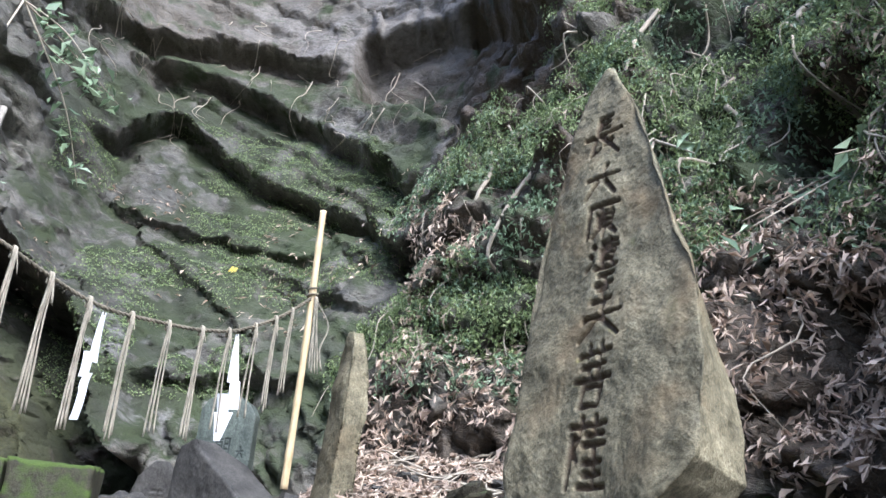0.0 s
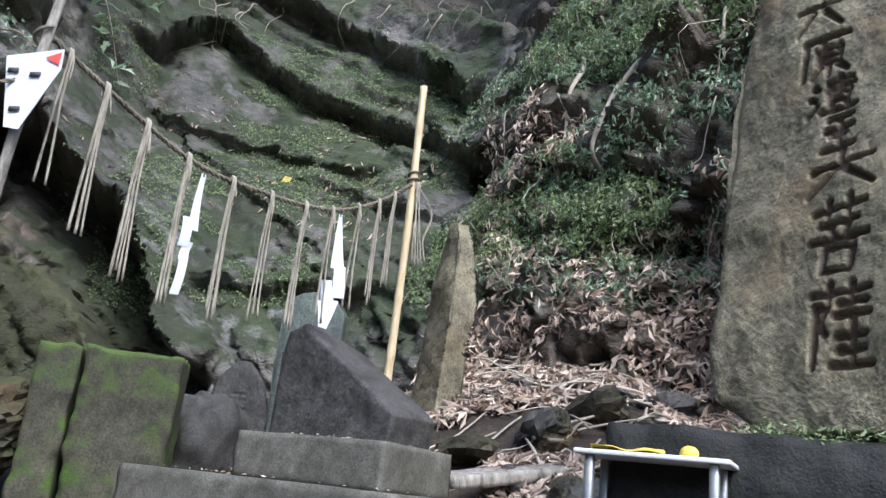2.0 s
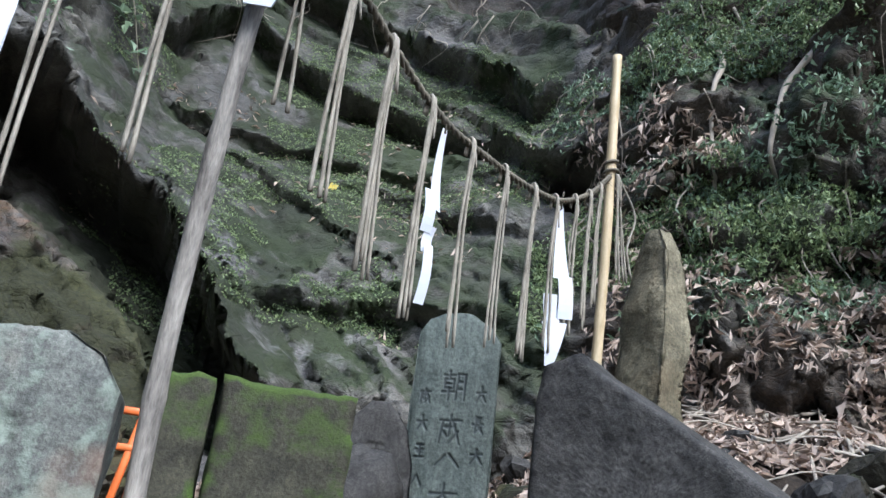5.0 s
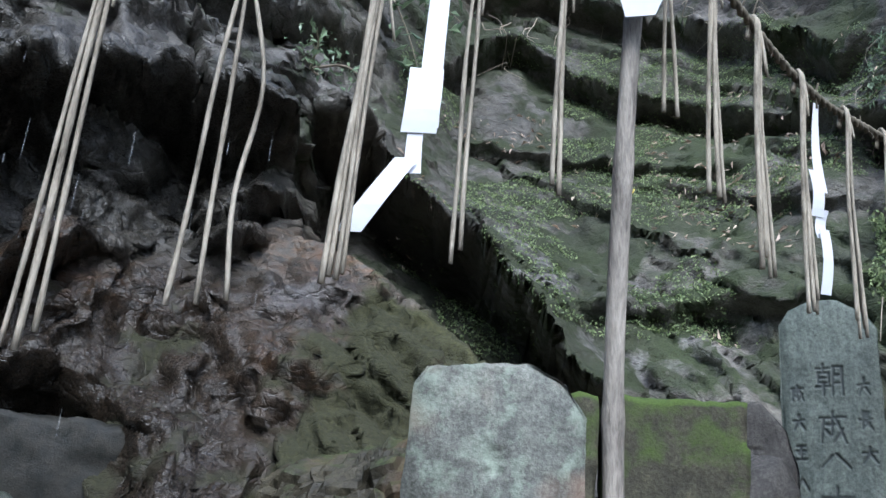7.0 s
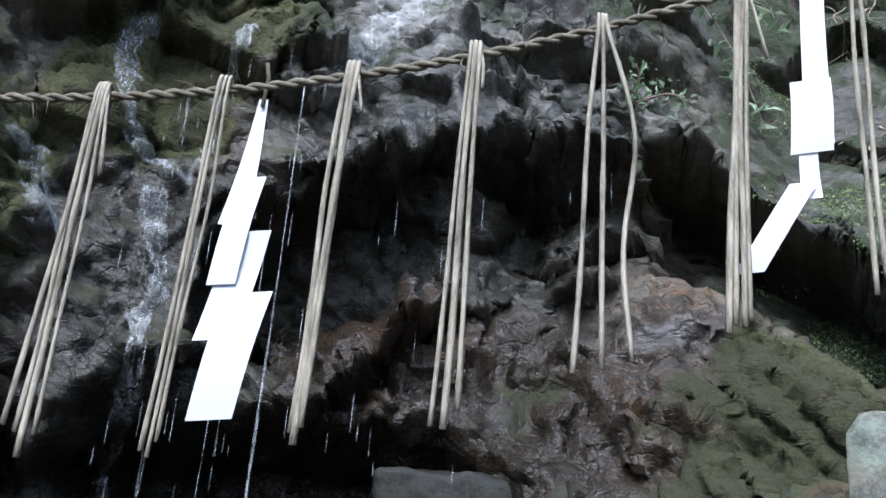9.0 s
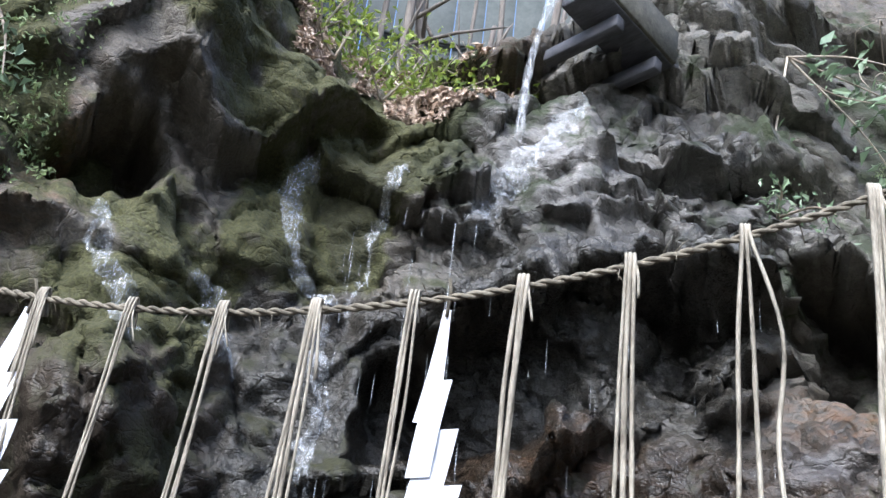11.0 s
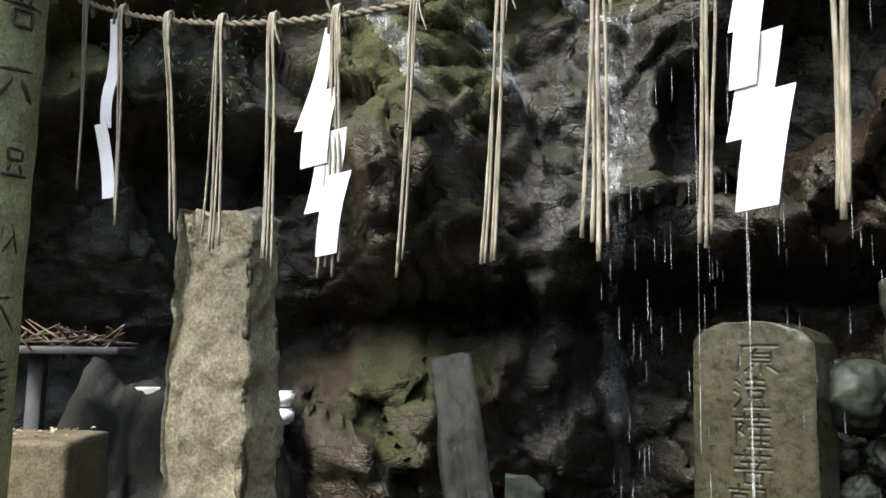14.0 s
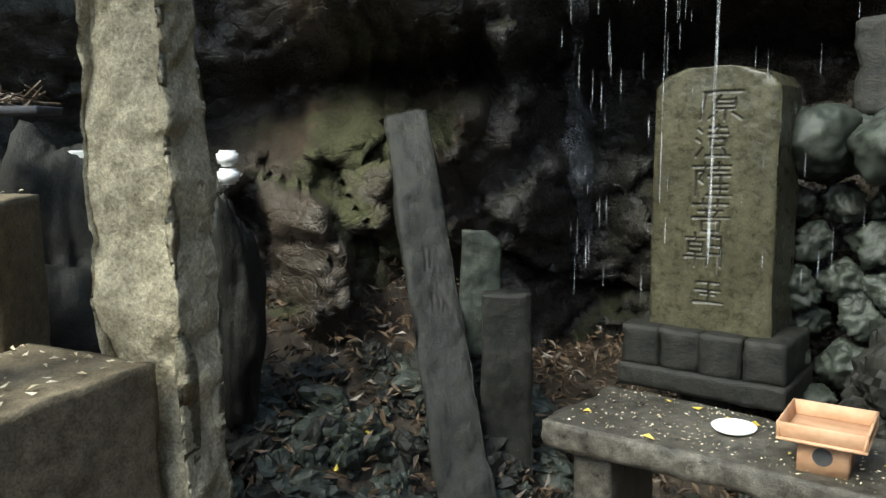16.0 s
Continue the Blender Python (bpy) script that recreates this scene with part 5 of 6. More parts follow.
thing("yellow_leaf", bm, m_yellow, pose(-0.12, 2.62, 1.415, 0, 0, -10), "crumpled bright yellow leaf on the small table", "leaf")
thing("yellow_fruit", boulder(0.022, 0.02, 0.017, 130, 14, 0.06, 0.05), m_yellow, pose(0.02, 2.6, 1.43), "small yellow citrus fruit on the table", "fruit")

# ---- stone gate ----
gate = empty("stone_gate", pose(-0.018, -0.052, 0))
q = smooth_line([(-3.92, 0.98, -0.3), (-3.86, 0.99, 1.4), (-3.79, 1.02, 2.48)], 60)
me = tubes("column", [tube(q, 0.116 * (1 + 0.02 * vnoise(np.arange(60) * 0.4, 5, 0)), 28)], m_torii)
part("column", me, m_torii, gate, "round greenish stone column")

for k, sign in enumerate((LONG, SAGE, SIX, CLEAR, PEACE, GREAT, SAVE, ROWS_S, DAWN)):
    z0 = 2.12 - 0.165 * k
    cx, cy = np.interp(z0, (-0.3, 1.4, 2.48), (-3.92, -3.86, -3.79)), np.interp(z0, (-0.3, 1.4, 2.48), (0.98, 0.99, 1.02))
    lines_cut = []
    for x0, za, x1, zb in glyphs(sign, 0, z0, 0.1, 0.12):
        pts = []
        for q in np.linspace(0, 1, 5):
            a = radians(46) + (x0 + (x1 - x0) * q) / 0.116
            pts.append((cx + 0.115 * math.cos(a), cy + 0.115 * math.sin(a), za + (zb - za) * q))
        lines_cut.append(tube(pts, [0.003, 0.0045, 0.0045, 0.004, 0.002], 5))
    part("carved_sign", tubes("carved_sign", lines_cut, m_dark_stone), m_dark_stone, gate, "dark weathered carved character")


def beam(length, deep, high, m, seed):
    p, f = rough_box(length, deep, high, 0.025, 0.003, 0.008, seed)
    ob = part("beam", mesh_of("beam", p, f, None), m_torii, gate)
    ob.matrix_basis = m


beam(1.6, 0.2, 0.085, pose(-3.47, 0.68, 2.60, 0, 0, 120) @ pose(0, 0, 0, 0, -2, 0), 151)
beam(1.44, 0.16, 0.085, pose(-3.49, 0.7, 2.50, 0, 0, 120) @ pose(0, 0, 0, 0, -2, 0), 152)
beam(1.3, 0.1, 0.1, pose(-3.55, 0.67, 2.21, 0, 0, 120), 153)
tagged(gate, "weathered greenish stone shrine gate with stepped beams", "shrine gate")

# ---- niche things behind the pillar ----
shelf = empty("wooden_shelf", pose(-4.85, 1.02, 1.26, 0, 0, 80))
part("board", block(0.4, 0.25, 0.025, 0.004, 1), m_trough, shelf)
part("post", block(0.05, 0.05, 1.3, 0.004, 1, (-0.1, 0.05, -0.66)), m_trough, shelf)
tagged(shelf, "small dark wooden shelf heaped with twigs", "shelf")
twigs = []
for _ in range(40):
    c = np.array([-4.85 + WISP.uniform(-.1, .1), 1.02 + WISP.uniform(-.16, .16), 1.285 + WISP.uniform(0, .04)])
    d = np.array([WISP.gauss(0, .05), WISP.gauss(0, .06), WISP.gauss(0.01, .02)])
    twigs.append(tube([c - d, c, c + d], [0.003, 0.004, 0.002], 5))
tagged(new("twig_heap", tubes("twig_heap", twigs, m_wet_leaf)), "heap of dry twigs on the shelf", "twigs", kind="stuff")
cup = empty("white_cup", pose(-4.9, 1.75, 1.005))
for z in (0.0, 0.062):
    bm = bmesh.new()
    bmesh.ops.create_cone(bm, cap_ends=True, segments=20, radius1=0.034, radius2=0.04, depth=0.055, matrix=Matrix.Translation((0, 0, z + 0.03)))
    bmesh.ops.bevel(bm, geom=[e for e in bm.edges if e.is_manifold and e.calc_face_angle(0) > 0.8], offset=0.01, segments=3, affect="EDGES")
    part("bowl", bm, m_ceramic, cup)
tagged(cup, "two stacked white ceramic cups in the niche", "cup")
thing("cup_rock", boulder(0.1, 0.12, 0.5, 141, 36, 0.35, 0.7), m_wet, pose(-4.99, 1.74, 0.51), "dark wet rock under the cups", "rock")
pack = empty("blue_white_box", pose(-5.1, 1.27, 1.03, 0, 0, 80))
part("body", block(0.11, 0.07, 0.1, 0.006, 2, (0, 0, 0.05)), m_white_board, pack)
part("stripe", block(0.112, 0.072, 0.02, 0.004, 1, (0, 0, 0.055)), plain_material("pale_blue", (0.2, 0.45, 0.6), (0.3, 0.55, 0.7), 0.5, 6, 0.05), pack, "pale blue stripe")
tagged(pack, "small pale blue and white box in the niche", "box")
thing("niche_rock", boulder(0.36, 0.35, 0.55, 142, 40, 0.35, 0.75, 0, 0.03), m_wet, pose(-5.15, 1.2, 0.51), "dark wet rock beside the pillar", "rock")


# ---- foliage, litter, roots ----
def leaf_stuff(name, places, normals, size, mat, label, category, droop=0.3, wide=0.42, seed=0, flat=False):
    """Many small folded leaves, each with its own turn and size, in one mesh."""
    r = np.random.default_rng(seed)
    n = len(places)
    L = size * r.uniform(0.55, 1.35, n)
    d = r.normal(size=(n, 3))
    d = d - (0.55 if not flat else 0.95) * (d * normals).sum(1, keepdims=True) * normals
    d[:, 2] -= droop
    d /= np.linalg.norm(d, axis=1, keepdims=True)
    side = np.cross(d, normals + 0.35 * r.normal(size=(n, 3)))
    side /= np.maximum(np.linalg.norm(side, axis=1, keepdims=True), 1e-6)
    up = np.cross(side, d)
    c = places + normals * (0.012 + (0 if flat else 0.02) * r.uniform(0, 1, n))[:, None]
    w = (wide * L * r.uniform(0.6, 1.1, n))[:, None]
    L = L[:, None]
    fold = r.uniform(-0.12, 0.25, n)[:, None]
    v = np.stack([c - 0.5 * L * d, c - 0.05 * L * d + 0.5 * w * side + fold * L * up, c + 0.5 * L * d - 0.15 * L * up * np.sign(fold), c - 0.05 * L * d - 0.5 * w * side + fold * L * up], 1).reshape(-1, 3)
    i = 4 * np.arange(n)
    f = np.concatenate([np.stack([i, i + 1, i + 2], -1), np.stack([i, i + 2, i + 3], -1)])
    me = mesh_of(name, v, f, mat, False)
    return tagged(new(name, me), label, category, kind="stuff")


def sprinkle(n, a0, a1, z0, z1, seed, patch=1.0, keep=0.0):
    """Bearings and heights on the rock, thinned to uneven patches."""
    r = np.random.default_rng(seed)
    az, z = r.uniform(a0, a1, n), r.uniform(z0, z1, n)
    q = fbm(np.radians(az) * 5 * patch + seed, z * patch, 2.0 + seed, 4)
    ok = q > keep
    return az[ok], z[ok]


# hanging small-leaved plants on the right bank
az, z = sprinkle(190000, -66, -9, 2.35, 6.5, 3, 1.3, -0.05)
keep = (z > 2.5 + 0.5 * step(-40, -60, az)) & (z < 3.2 + 2.9 * step(-6, -24, az))
az, z = az[keep], z[keep]
p, nrm = cliff_frame(az, z)
p = p + nrm * (0.1 * np.random.default_rng(5).uniform(0, 1, len(p)) ** 2)[:, None]
leaf_stuff("bank_foliage", p, nrm, 0.03, m_leaf, "small dark green leaves hanging over the bank", "plants", 0.7, 0.5, 3)
az, z = sprinkle(30000, -60, -10, 2.4, 5.5, 8, 1.8, 0.2)
p, nrm = cliff_frame(az, z)
leaf_stuff("pale_foliage", p + nrm * 0.06, nrm, 0.045, m_leaf_pale, "pale green leaves among the bank plants", "plants", 0.6, 0.4, 8)
# moss tufts and small plants on the slope
az, z = sprinkle(60000, -13, 24, 2.4, 6.5, 11, 1.5, 0.18)
p, nrm = cliff_frame(az, z)
leaf_stuff("slope_plants", p, nrm, 0.022, m_leaf, "tiny plants in the moss of the slope", "plants", 0.2, 0.6, 11)
# plants of the left rock
az, z = sprinkle(6000, 84, 108, 2.5, 5.2, 13, 1.4, 0.35)
p, nrm = cliff_frame(az, z)
leaf_stuff("left_foliage", p + nrm * 0.03, nrm, 0.035, m_leaf, "small green plants on the wet rock", "plants", 0.6, 0.45, 13)
# dead leaves on the slope of the bank, on the ground, and on the fern bank
r = np.random.default_rng(21)
x, y = r.uniform(-2.4, 2.6, 90000), r.uniform(3.1, 6.6, 90000)
q = fbm(x * 1.6, y * 1.6, 3.0, 4)
ok = (q > -0.15) & ((x > -0.5) | (y > 4.5))
x, y = x[ok][:36000], y[ok][:36000]
e = 0.03
z = bank_z(x, y)
nrm = np.stack([-(bank_z(x + e, y) - z) / e, -(bank_z(x, y + e) - z) / e, np.ones_like(x)], -1)
nrm /= np.linalg.norm(nrm, axis=1, keepdims=True)
leaf_stuff("leaf_litter", np.stack([x, y, z + r.uniform(0, 0.035, len(x))], -1), nrm, 0.075, m_litter, "brown dead leaves and bamboo sheaths", "leaf litter", 0.0, 0.3, 21)
az, z = sprinkle(16000, -66, -12, 1.9, 4.6, 23, 1.2, 0.05)
p, nrm = cliff_frame(az, z)
leaf_stuff("caught_leaves", p + nrm * 0.03, nrm, 0.07, m_litter, "dry leaves caught among the bank plants", "leaf litter", 0.5, 0.28, 23)
az, z = sprinkle(18000, -74, -30, 1.4, 2.9, 27, 1.2, -0.4)
p, nrm = cliff_frame(az, z)
leaf_stuff("bank_foot_litter", p + nrm * 0.02, nrm, 0.085, m_litter, "brown dead leaves at the foot of the bank", "leaf litter", 0.1, 0.3, 27)
az, z = sprinkle(1500, -12, 24, 2.4, 5.5, 24, 1.4, 0.2)
p, nrm = cliff_frame(az, z)
leaf_stuff("slope_leaves", p + nrm * 0.01, nrm, 0.075, m_litter, "scattered dry leaves on the mossy slope", "leaf litter", 0.0, 0.2, 24, True)
az = r.uniform(49, 73, 26000)
z = crest(az) + 0.04 + r.uniform(0, 1.3, 26000)
ok = fbm(az * 0.35, z * 2.5, 4.0, 4) > -0.02
az, z = az[ok], z[ok]
p, nrm = cliff_frame(az, z)
leaf_stuff("fern_bank_litter", p + nrm * 0.015, nrm, 0.08, m_litter, "brown dead leaves on the bank above the fall", "leaf litter", 0.0, 0.4, 25)
x, y = r.uniform(-5.9, -2.9, 7000), r.uniform(1.6, 4.4, 7000)
z = bank_z(x, y)
nrm = np.tile([0.0, 0, 1.0], (len(x), 1))
leaf_stuff("wet_litter", np.stack([x, y, z + r.uniform(0.01, 0.12, len(x))], -1), nrm, 0.06, m_wet_leaf, "dark wet leaves on the stony floor", "leaf litter", 0.0, 0.35, 26)

# twigs and bamboo stalks on the litter
rg = random.Random(31)
many = []
for _ in range(330):
    x, y = rg.uniform(-0.7, 2.0), rg.uniform(3.1, 5.4)
    a, ln = rg.uniform(-0.5, 0.9) if rg.random() < 0.6 else rg.uniform(0, 3.14), rg.uniform(0.1, 0.6)
    c, s = math.cos(a) * ln / 2, math.sin(a) * ln / 2
    pts = [(x + k * c, y + k * s, float(bank_z(x + k * c, y + k * s)) + 0.04 + 0.03 * rg.random()) for k in (-1, -0.3, 0.3, 1)]
    many.append(tube(smooth_line(pts, 8), np.linspace(0.007, 0.0035, 8) * rg.uniform(0.5, 1.6), 5))
tagged(new("fallen_twigs", tubes("fallen_twigs", many, m_root)), "dry twigs and stalks lying on the litter", "twigs", kind="stuff")
board = empty("rotten_board", pose(-0.33, 3.85, float(bank_z(-0.33, 3.85)) + 0.06, 4, -10, 25))
p, f = rough_box(0.52, 0.17, 0.05, 0.02, 0.008, 0.02, 161)
part("plank", mesh_of("plank", p, f, None), m_stick, board)
tagged(board, "rotten grey plank lying in the litter", "plank")

# hanging roots and vines
rg = random.Random(41)
many = []
for k in range(150):
    a, z0 = (rg.uniform(-62, -10), rg.uniform(2.9, 5.8)) if k < 110 else (rg.uniform(-9, 24), rg.uniform(6.5, 8.8))
    ln = rg.uniform(0.3, 1.1)
    zs = np.linspace(z0, z0 - ln, 9)
    azs = a + np.cumsum(np.array([rg.gauss(0, 0.55) for _ in zs]))
    p, nrm = cliff_frame(azs, zs)
    p = p + nrm * np.array([rg.uniform(0.02, 0.12) for _ in zs])[:, None]
    p = smooth_line(np.array([p[j] for j in range(0, 9, 2)]), 14)
    many.append(tube(p, np.linspace(rg.uniform(0.004, 0.011), 0.002, 14), 5))
tagged(new("hanging_roots", tubes("hanging_roots", many, m_root)), "thin pale roots and vines hanging over the bank", "roots", kind="stuff")
thick = []
for a, z0, da, ln in ((-21, 4.6, -1.5, 1.6), (-37, 5.6, 2, 1.5), (-52, 5.0, -3, 1.2), (-28, 4.2, 3, 1.1), (-46, 4.4, 2, 1.0)):
    zs = np.linspace(z0, z0 - ln, 7)
    p, nrm = cliff_frame(a + da * np.linspace(0, 1, 7), zs)
    root = tubes("root", [tube(smooth_line(p + nrm * 0.07, 24), np.linspace(0.022, 0.008, 24) * (1 + 0.2 * vnoise(np.arange(24) * 0.5, a, 0)), 8)], m_root)
    thing("tree_root", root, m_root, Matrix(), "gnarled pale root hanging down the bank", "root", "hanging tree roots")


# leafy branches
def branch(name, origin, ends, mat, leaf, count, seed, label):
    r = random.Random(seed)
    ob = empty(name, Matrix())
    stems, leaves, nm = [], [], []
    for e in ends:
        a, b = np.array(origin), np.array(e)
        mid = (a + b) / 2 + np.array([r.gauss(0, .08), r.gauss(0, .05), r.gauss(0.05, .06)])
        line = smooth_line([a, mid, b], 16)
        stems.append(tube(line, np.linspace(0.012, 0.003, 16), 6))
        for _ in range(count):
            c = line[r.randrange(4, 16)] + np.array([r.gauss(0, .07), r.gauss(0, .07), r.gauss(-0.02, .07)])
            leaves.append(c)
            nm.append([r.gauss(0, .4), r.gauss(-0.6, .4), r.gauss(0.6, .4)])
    part("stem", tubes("stem", stems, m_root), m_root, ob)
    nm = np.array(nm)
    nm /= np.linalg.norm(nm, axis=1, keepdims=True)
    lv = leaf_stuff("leaves", np.array(leaves), nm, leaf, mat, "", "", 0.2, 0.5, seed)
    for key in ("label", "category", "kind"):
        if key in lv:
            del lv[key]
    lv.parent = ob
    return tagged(ob, label, "plant")


def over_rock(a, z, out):
    p, nrm = cliff_frame(np.array([float(a)]), np.array([float(z)]))
    return p[0] + out * nrm[0]


branch("leafy_branch", over_rock(29, 6.6, 0.1), [over_rock(29, 5.2, 1.0), over_rock(26, 5.0, 1.0), over_rock(25, 5.6, 0.9), over_rock(28, 4.6, 0.9), over_rock(24, 6.0, 0.8)], m_leaf_pale, 0.15, 34, 51, "branch with pale oval leaves hanging from the cliff")
branch("cliff_fern", over_rock(31, 4.5, 0.05), [over_rock(33, 4.5, 0.35), over_rock(30, 4.3, 0.35), over_rock(28.5, 4.45, 0.3), over_rock(31.5, 4.15, 0.35)], m_leaf_pale, 0.06, 40, 52, "feathery green fern growing on the rock")
branch("gate_shrub", over_rock(92, 4.2, 0.1), [over_rock(92, 3.6, 0.4), over_rock(90, 3.3, 0.45), over_rock(94, 3.9, 0.4), over_rock(91, 2.9, 0.4)], m_leaf_pale, 0.07, 40, 53, "small white-green leaved shrub behind the gate")
branch("bank_plant", over_rock(-40, 4.2, 0.05), [over_rock(-44, 3.5, 0.4), over_rock(-38, 3.4, 0.4), over_rock(-42, 3.2, 0.45), over_rock(-36, 3.8, 0.35)], m_leaf_pale, 0.13, 9, 54, "plant with long pale leaves on the bank")
branch("bank_plant", over_rock(-55, 4.0, 0.05), [over_rock(-58, 3.3, 0.4), over_rock(-52, 3.2, 0.4), over_rock(-54, 2.8, 0.4)], m_leaf_pale, 0.12, 8, 55, "plant with long pale leaves on the bank")
for k, a in enumerate((52, 54, 56, 57.5, 59, 60.5, 62, 63.5, 65, 66.5, 68, 70)):
    c = float(crest(a)) + 0.5 + 0.32 * (k % 3)
    o = over_rock(a, c, 0.0)
    branch("yellow_green_shrub", o, [o + (0.35 * math.cos(t), 0.35 * math.sin(t), 0.28 + 0.08 * (k % 3)) for t in (0.4, 1.5, 2.7, 3.9, 5.2)], m_leaf_bright, 0.08, 30, 60 + k, "low yellow-green shrub on the bank above the fall")


# ---- above the fall: fence, trees, house corner, trough ----
def ring(a, r, z):
    return (MID[0] - r * math.sin(radians(a)), MID[1] + r * math.cos(radians(a)), z)


fence = empty("sheet_fence", Matrix())
for k in range(20):
    a0, a1 = 33 + 2.6 * k, 33 + 2.6 * (k + 1)
    x0, y0, _ = ring(a0, 8.6, 0)
    x1, y1, _ = ring(a1, 8.6, 0)
    w = math.hypot(x1 - x0, y1 - y0) - 0.01
    ob = part("sheet", block(w, 0.02, 4.6, 0.004, 1), m_fence, fence)
    ob.matrix_basis = pose((x0 + x1) / 2, (y0 + y1) / 2, 7.7, 0, 0, math.degrees(math.atan2(y1 - y0, x1 - x0)))
    for z in (6.3, 7.3, 8.3):
        ob = part("rail", block(w + 0.02, 0.05, 0.05, 0.004, 1), m_fence, fence)
        ob.matrix_basis = pose((x0 + x1) / 2 * 0.998 + 0.002 * MID[0], (y0 + y1) / 2 * 0.998 + 0.002 * MID[1], z, 0, 0, math.degrees(math.atan2(y1 - y0, x1 - x0))) @ pose(0, 0.04, 0)
tagged(fence, "grey-green sheet metal fence on the hilltop", "fence")
rg = random.Random(71)
for k in range(15):
    a, r_ = 49 + 24 * (k + rg.random()) / 15, rg.uniform(6.6, 8.2)
    x, y, _ = ring(a, r_, 0)
    h = rg.uniform(3.2, 4.2)
    lean = (rg.gauss(0, 0.25), rg.gauss(0, 0.25))
    tree = empty("thin_tree", Matrix())
    pts = [(x, y, 5.0), (x + 0.3 * lean[0], y + 0.3 * lean[1], 6.2), (x + lean[0], y + lean[1], 5.0 + h)]
    r0 = rg.uniform(0.02, 0.07)
    part("trunk", tubes("trunk", [tube(smooth_line(pts, 20), np.linspace(r0, 0.6 * r0, 20), 8)], m_trunk), m_trunk, tree)
    for _ in range(3):
        c = np.array(pts[1]) + (0, 0, rg.uniform(0, 1.2))
        e = c + (rg.gauss(0, .5), rg.gauss(0, .5), rg.uniform(.3, .8))
        part("limb", tubes("limb", [tube([c, (c + e) / 2 + (0, 0, .05), e], [0.4 * r0, 0.3 * r0, 0.1 * r0], 6)], m_trunk), m_trunk, tree)
    tagged(tree, "thin bare grey tree before the fence", "tree", "trees before the fence")

house = empty("house_corner", pose(*ring(43.5, 8.3, 6.2), 0, 0, 42))
part("wall", block(2.6, 0.2, 3.0, 0.01, 1, (0.4, 0.3, 0.8)), m_wall, house)
part("window_pane", block(0.62, 0.02, 0.5, 0, 1, (-0.1, 0.185, 0.85)), m_pane, house, "dark window pane")
for x, z, sx, sz in ((-0.1, 0.57, 0.74, 0.06), (-0.1, 1.13, 0.74, 0.06), (-0.44, 0.85, 0.06, 0.6), (0.24, 0.85, 0.06, 0.6)):
    part("window_frame", block(sx, 0.05, sz, 0.006, 1, (x, 0.17, z)), m_frame, house)
for k in range(4):
    part("rail", block(0.07, 0.07, 0.7, 0.008, 1, (-0.4 + 0.3 * k, -0.2, 0.0)), m_concrete, house, "pale stone rail post")
part("rail", block(1.4, 0.08, 0.08, 0.008, 1, (0.1, -0.2, 0.38)), m_concrete, house)
tagged(house, "pale house corner with white-framed window and rail", "house")

TR = np.array([-5.1, 4.79, 5.93])
trough = empty("water_trough", Matrix())
end, start = Vector(TR), Vector((-5.2, 5.95, 5.75))
way = (start - end).normalized()
rot = way.to_track_quat("Y", "Z").to_matrix().to_4x4()
for name, sx, sz, x, z, mat in (("floor", 0.34, 0.05, 0, -0.14, m_trough), ("side", 0.06, 0.3, -0.17, 0, m_trough), ("side", 0.06, 0.34, 0.17, 0.02, m_concrete)):
    bm = block(sx, 0.95, sz, 0.008, 1, (x, 0.475, z))
    ob = part(name, bm, mat, trough)
    ob.matrix_basis = Matrix.Translation(end) @ rot
for d in (0.3, 0.8):
    bm = block(0.7, 0.1, 0.12, 0.01, 1, (-0.2, d, -0.25))
    ob = part("beam", bm, m_trough, trough)
    ob.matrix_basis = Matrix.Translation(end) @ rot
tagged(trough, "dark wooden water trough with a pale edge", "trough")


# ---- water ----
def stream(name, pts, radii, label, seed=0, sides=10, n=60):
    q = smooth_line(pts, n)
    s = np.linspace(0, 1, n)
    q = q + 0.06 * radii[0] * np.stack([vnoise(s * 16, seed, 0), vnoise(s * 16, seed, 5), 0 * s], -1)
    rad = np.interp(s, np.linspace(0, 1, len(radii)), radii) * (1 + 0.35 * vnoise(s * 22, seed + 3, 1))
    return thing(name, tubes(name, [tube(q, rad, sides)], m_water), m_water, Matrix(), label, "water", kind="stuff")


stream("water_jet", [TR + (0, 0.1, 0.0), TR + (-0.06, -0.1, -0.02), TR + (-0.16, -0.2, -0.3), TR + (-0.24, -0.26, -0.8), TR + (-0.27, -0.28, -1.42)], (0.03, 0.04, 0.035, 0.03, 0.03), "white jet of water falling from the trough", 1)
rg = random.Random(81)
drops = []
for k in range(150):
    a = rg.choice((rg.uniform(47, 60), rg.uniform(30, 62), rg.gauss(56, 2.2), rg.gauss(63, 1.2)))
    r_ = rg.uniform(2.9, 3.5) if a > 44 else rg.uniform(3.3, 4.2)
    z0 = rg.uniform(0.7, 3.1)
    ln = rg.uniform(0.03, 0.16)
    x, y, _ = ring(a, r_, 0)
    w = rg.uniform(0.0009, 0.0022)
    drops.append(tube([(x, y, z0), (x, y, z0 - ln / 2), (x, y, z0 - ln)], [0.3 * w, w, 0.6 * w], 5))
tagged(new("falling_drops", tubes("falling_drops", drops, m_water)), "thin streaks of falling water", "water", kind="stuff")
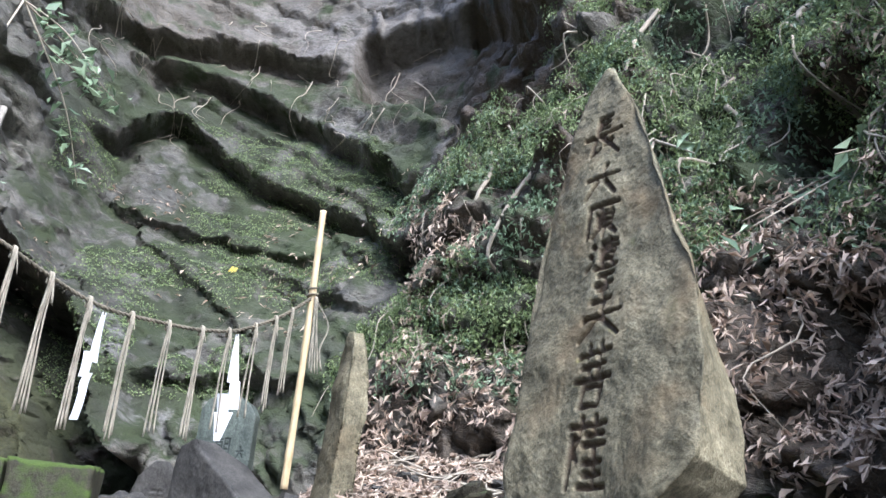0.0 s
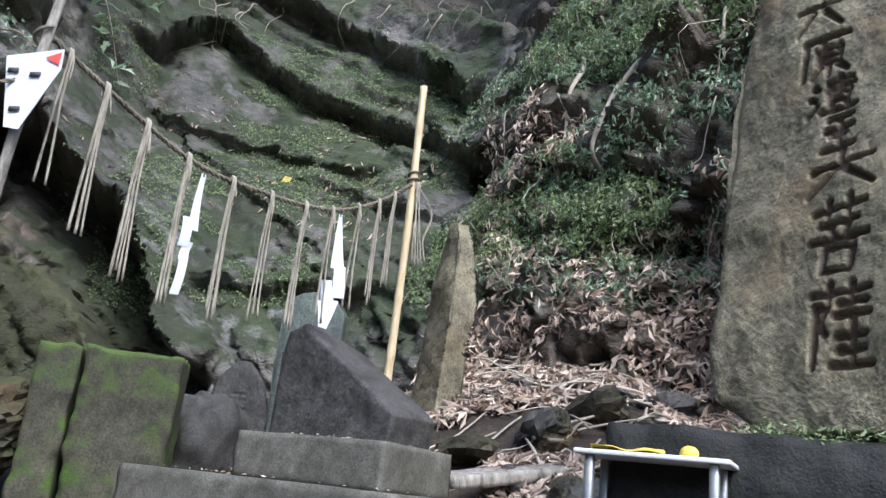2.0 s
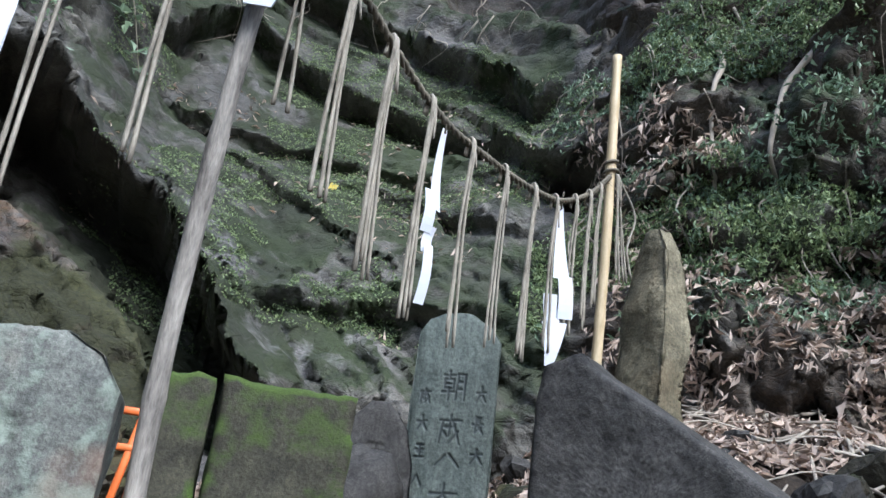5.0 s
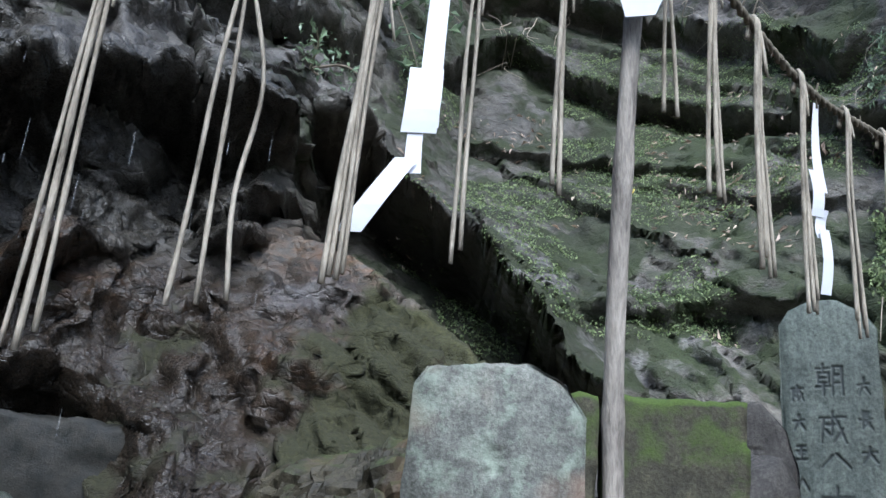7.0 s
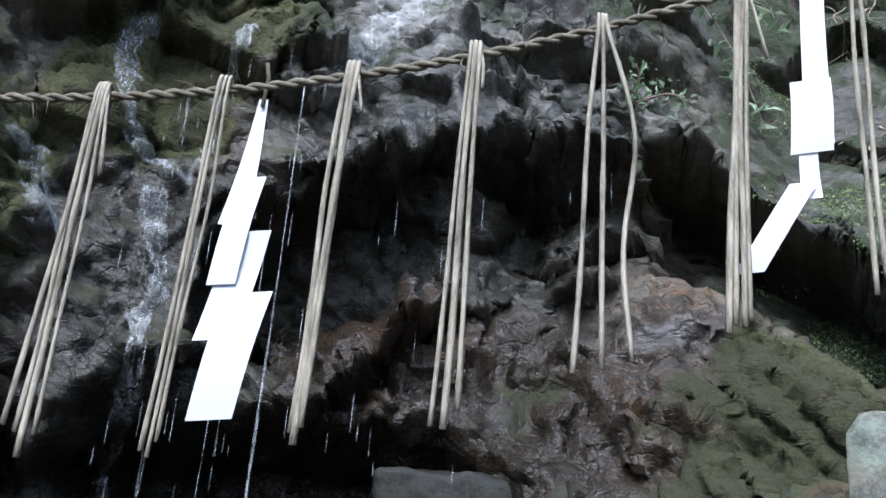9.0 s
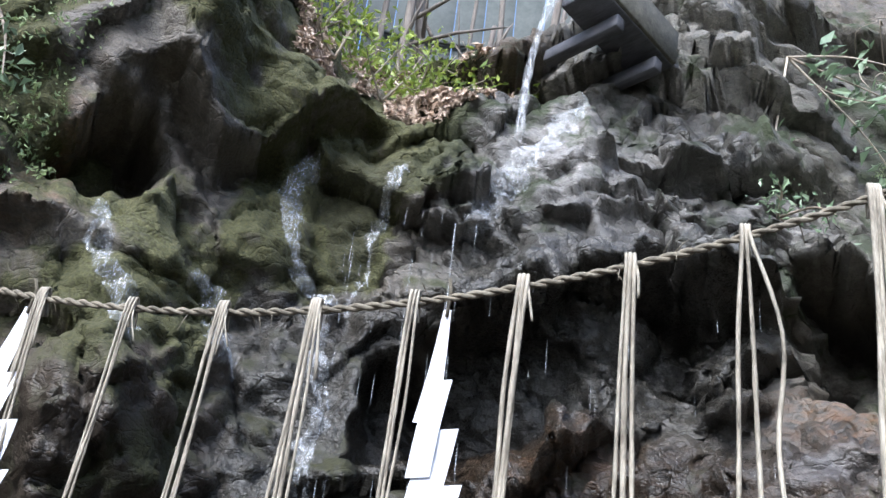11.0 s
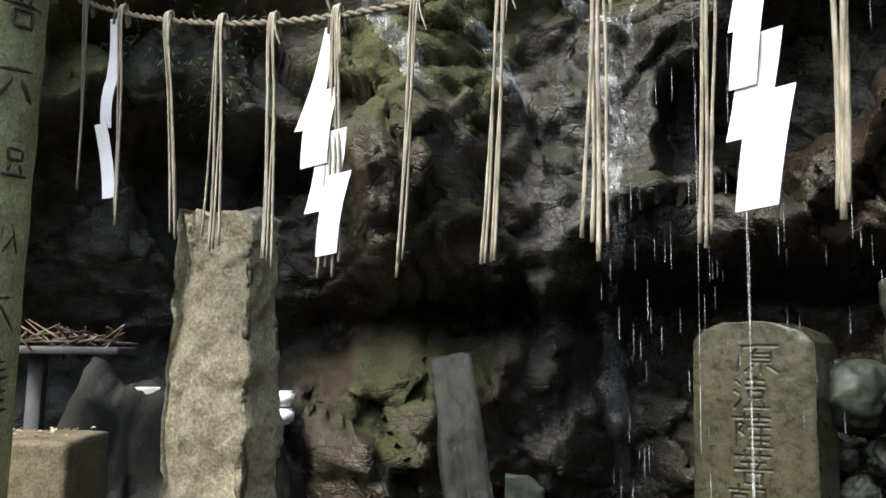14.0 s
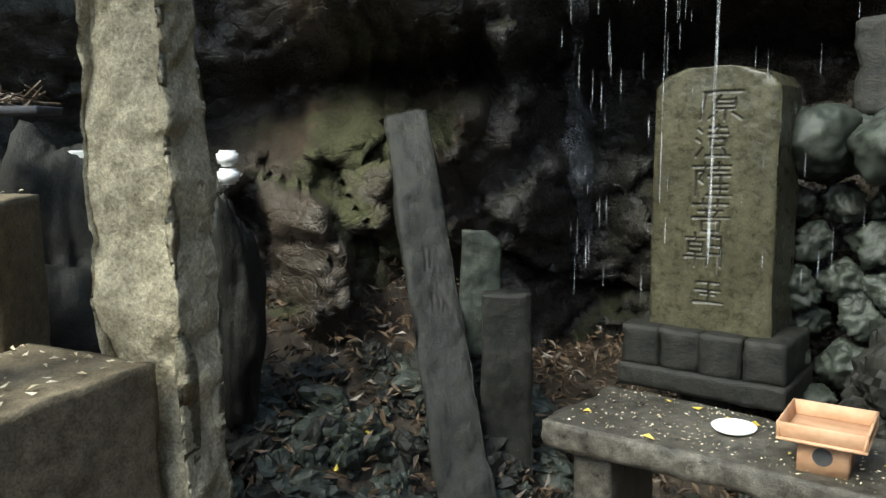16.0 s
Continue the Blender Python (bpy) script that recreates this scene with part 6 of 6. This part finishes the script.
for k, (a, r_, z0, z1, w) in enumerate(((55.6, 3.3, 3.1, 0.7, 0.0045), (58.5, 3.5, 3.0, 0.9, 0.0015))):
    x, y, _ = ring(a, r_, 0)
    stream("water_thread", [(x, y, z0), (x + 0.01, y, (z0 + z1) / 2), (x, y, z1)], (w * 0.6, w, w * 1.2), "thin thread of falling water", 20 + k, 7, 70)


def film(name, a, z, wide, seed):
    """Water running down the rock: a wavering band on its face."""
    n, m = 60, 7
    line = smooth_line(np.stack([a, z, np.zeros(len(a))], -1), n)
    cols = []
    for j in range(m):
        o = (j / (m - 1) - 0.5) * wide * (1 + 0.5 * vnoise(np.arange(n) * 0.25, seed, 0)) + 0.25 * vnoise(np.arange(n) * 0.3, seed, 4)
        p, nrm = cliff_frame(line[:, 0] + o, line[:, 1])
        cols.append(p + nrm * (0.025 + 0.012 * vnoise(np.arange(n) * 0.8, j, seed))[:, None])
    me = mesh_of(name, np.stack(cols, 0).reshape(-1, 3), grid_faces(m, n), m_water)
    thing(name, me, m_water, Matrix(), "thin white sheet of water running down rock", "water", kind="stuff")


film("running_water", (67, 67.5, 66, 63), (4.2, 3.7, 3.2, 3.0), 1.4, 1)
film("running_water", (59.5, 60.5, 61.5, 62), (4.1, 3.7, 3.3, 3.0), 0.8, 2)
film("running_water", (45, 48, 51, 53), (5.0, 4.55, 4.1, 3.65), 2.4, 3)
film("running_water", (80, 79, 77.5, 77), (3.1, 2.8, 2.6, 2.4), 1.3, 4)
film("running_water", (72, 71, 70), (3.0, 2.75, 2.5), 2.2, 5)
film("running_water", (64, 63, 63.5, 63), (2.9, 2.3, 1.6, 0.6), 1.2, 6)


# ---- small bits lying about ----
def bits(name, n, centre, spread, z, size, mat, label, seed, turn=0.0):
    r = np.random.default_rng(seed)
    u = r.uniform(-1, 1, (n, 2)) * np.array(spread)
    c, s = math.cos(radians(turn)), math.sin(radians(turn))
    p = np.stack([centre[0] + c * u[:, 0] - s * u[:, 1], centre[1] + s * u[:, 0] + c * u[:, 1], np.full(n, z)], -1)
    leaf_stuff(name, p - (0, 0, 0.008), np.tile([0.0, 0, 1.0], (n, 1)), size, mat, label, "fallen leaves", 0.0, 0.5, seed, True)


m_petal = plain_material("pale_petal", (0.6, 0.5, 0.3), (0.8, 0.74, 0.6), 0.7, 10, 0.1, island=True)
bits("petals", 60, (-4.0, 1.16), (0.22, 0.2), 0.645, 0.022, m_petal, "pale fallen petals on the stone base", 401, -45)
bits("petals", 40, (-4.5, 0.99), (0.14, 0.14), 1.025, 0.02, m_petal, "pale fallen petals on the stone base", 402, 78)
bits("table_leaves", 16, (-3.823, 3.105), (0.5, 0.18), TOP + 0.006, 0.032, m_yellow, "small yellow leaf bits on the wet slab", 403, 34)
bits("table_specks", 420, (-3.823, 3.105), (0.54, 0.19), TOP + 0.004, 0.01, m_petal, "pale specks on the wet slab", 404, 34)
bits("plinth_leaves", 90, (-1.0, 3.68), (0.5, 0.36), 1.268, 0.02, m_litter, "dry leaf bits on the plinth", 405, -28)
bits("plinth_leaves", 60, (-0.91, 3.62), (0.28, 0.2), 1.422, 0.016, m_litter, "dry leaf bits on the plinth", 406, -28)
x, y = r.uniform(-5.2, -4.0, 30), r.uniform(1.7, 2.7, 30)
leaf_stuff("yellow_leaves", np.stack([x, y, bank_z(x, y) + 0.09], -1), np.tile([0.0, 0, 1.0], (30, 1)), 0.06, m_yellow, "yellow leaves on the cave floor", "fallen leaves", 0.0, 0.5, 407, True)
x, y = r.uniform(0.0, 1.3, 5000), r.uniform(2.35, 3.3, 5000)
ok = fbm(x * 4, y * 4, 5.0, 3) > 0.12
x, y = x[ok], y[ok]
leaf_stuff("plinth_plants", np.stack([x, y, 1.465 + r.uniform(0, 0.02, len(x)) + 0.02 * fbm(x * 6, y * 6, 0, 3)], -1), np.tile([0.0, 0, 1.0], (len(x), 1)), 0.016, m_leaf, "low green moss plants on the stele plinth", "plants", 0.0, 0.5, 409)
p, nrm = cliff_frame(np.array([6.5]), np.array([4.06]))
leaf_stuff("yellow_leaf", p, nrm, 0.11, m_yellow, "single yellow leaf on the mossy slope", "leaf", 0.0, 0.7, 408, True)
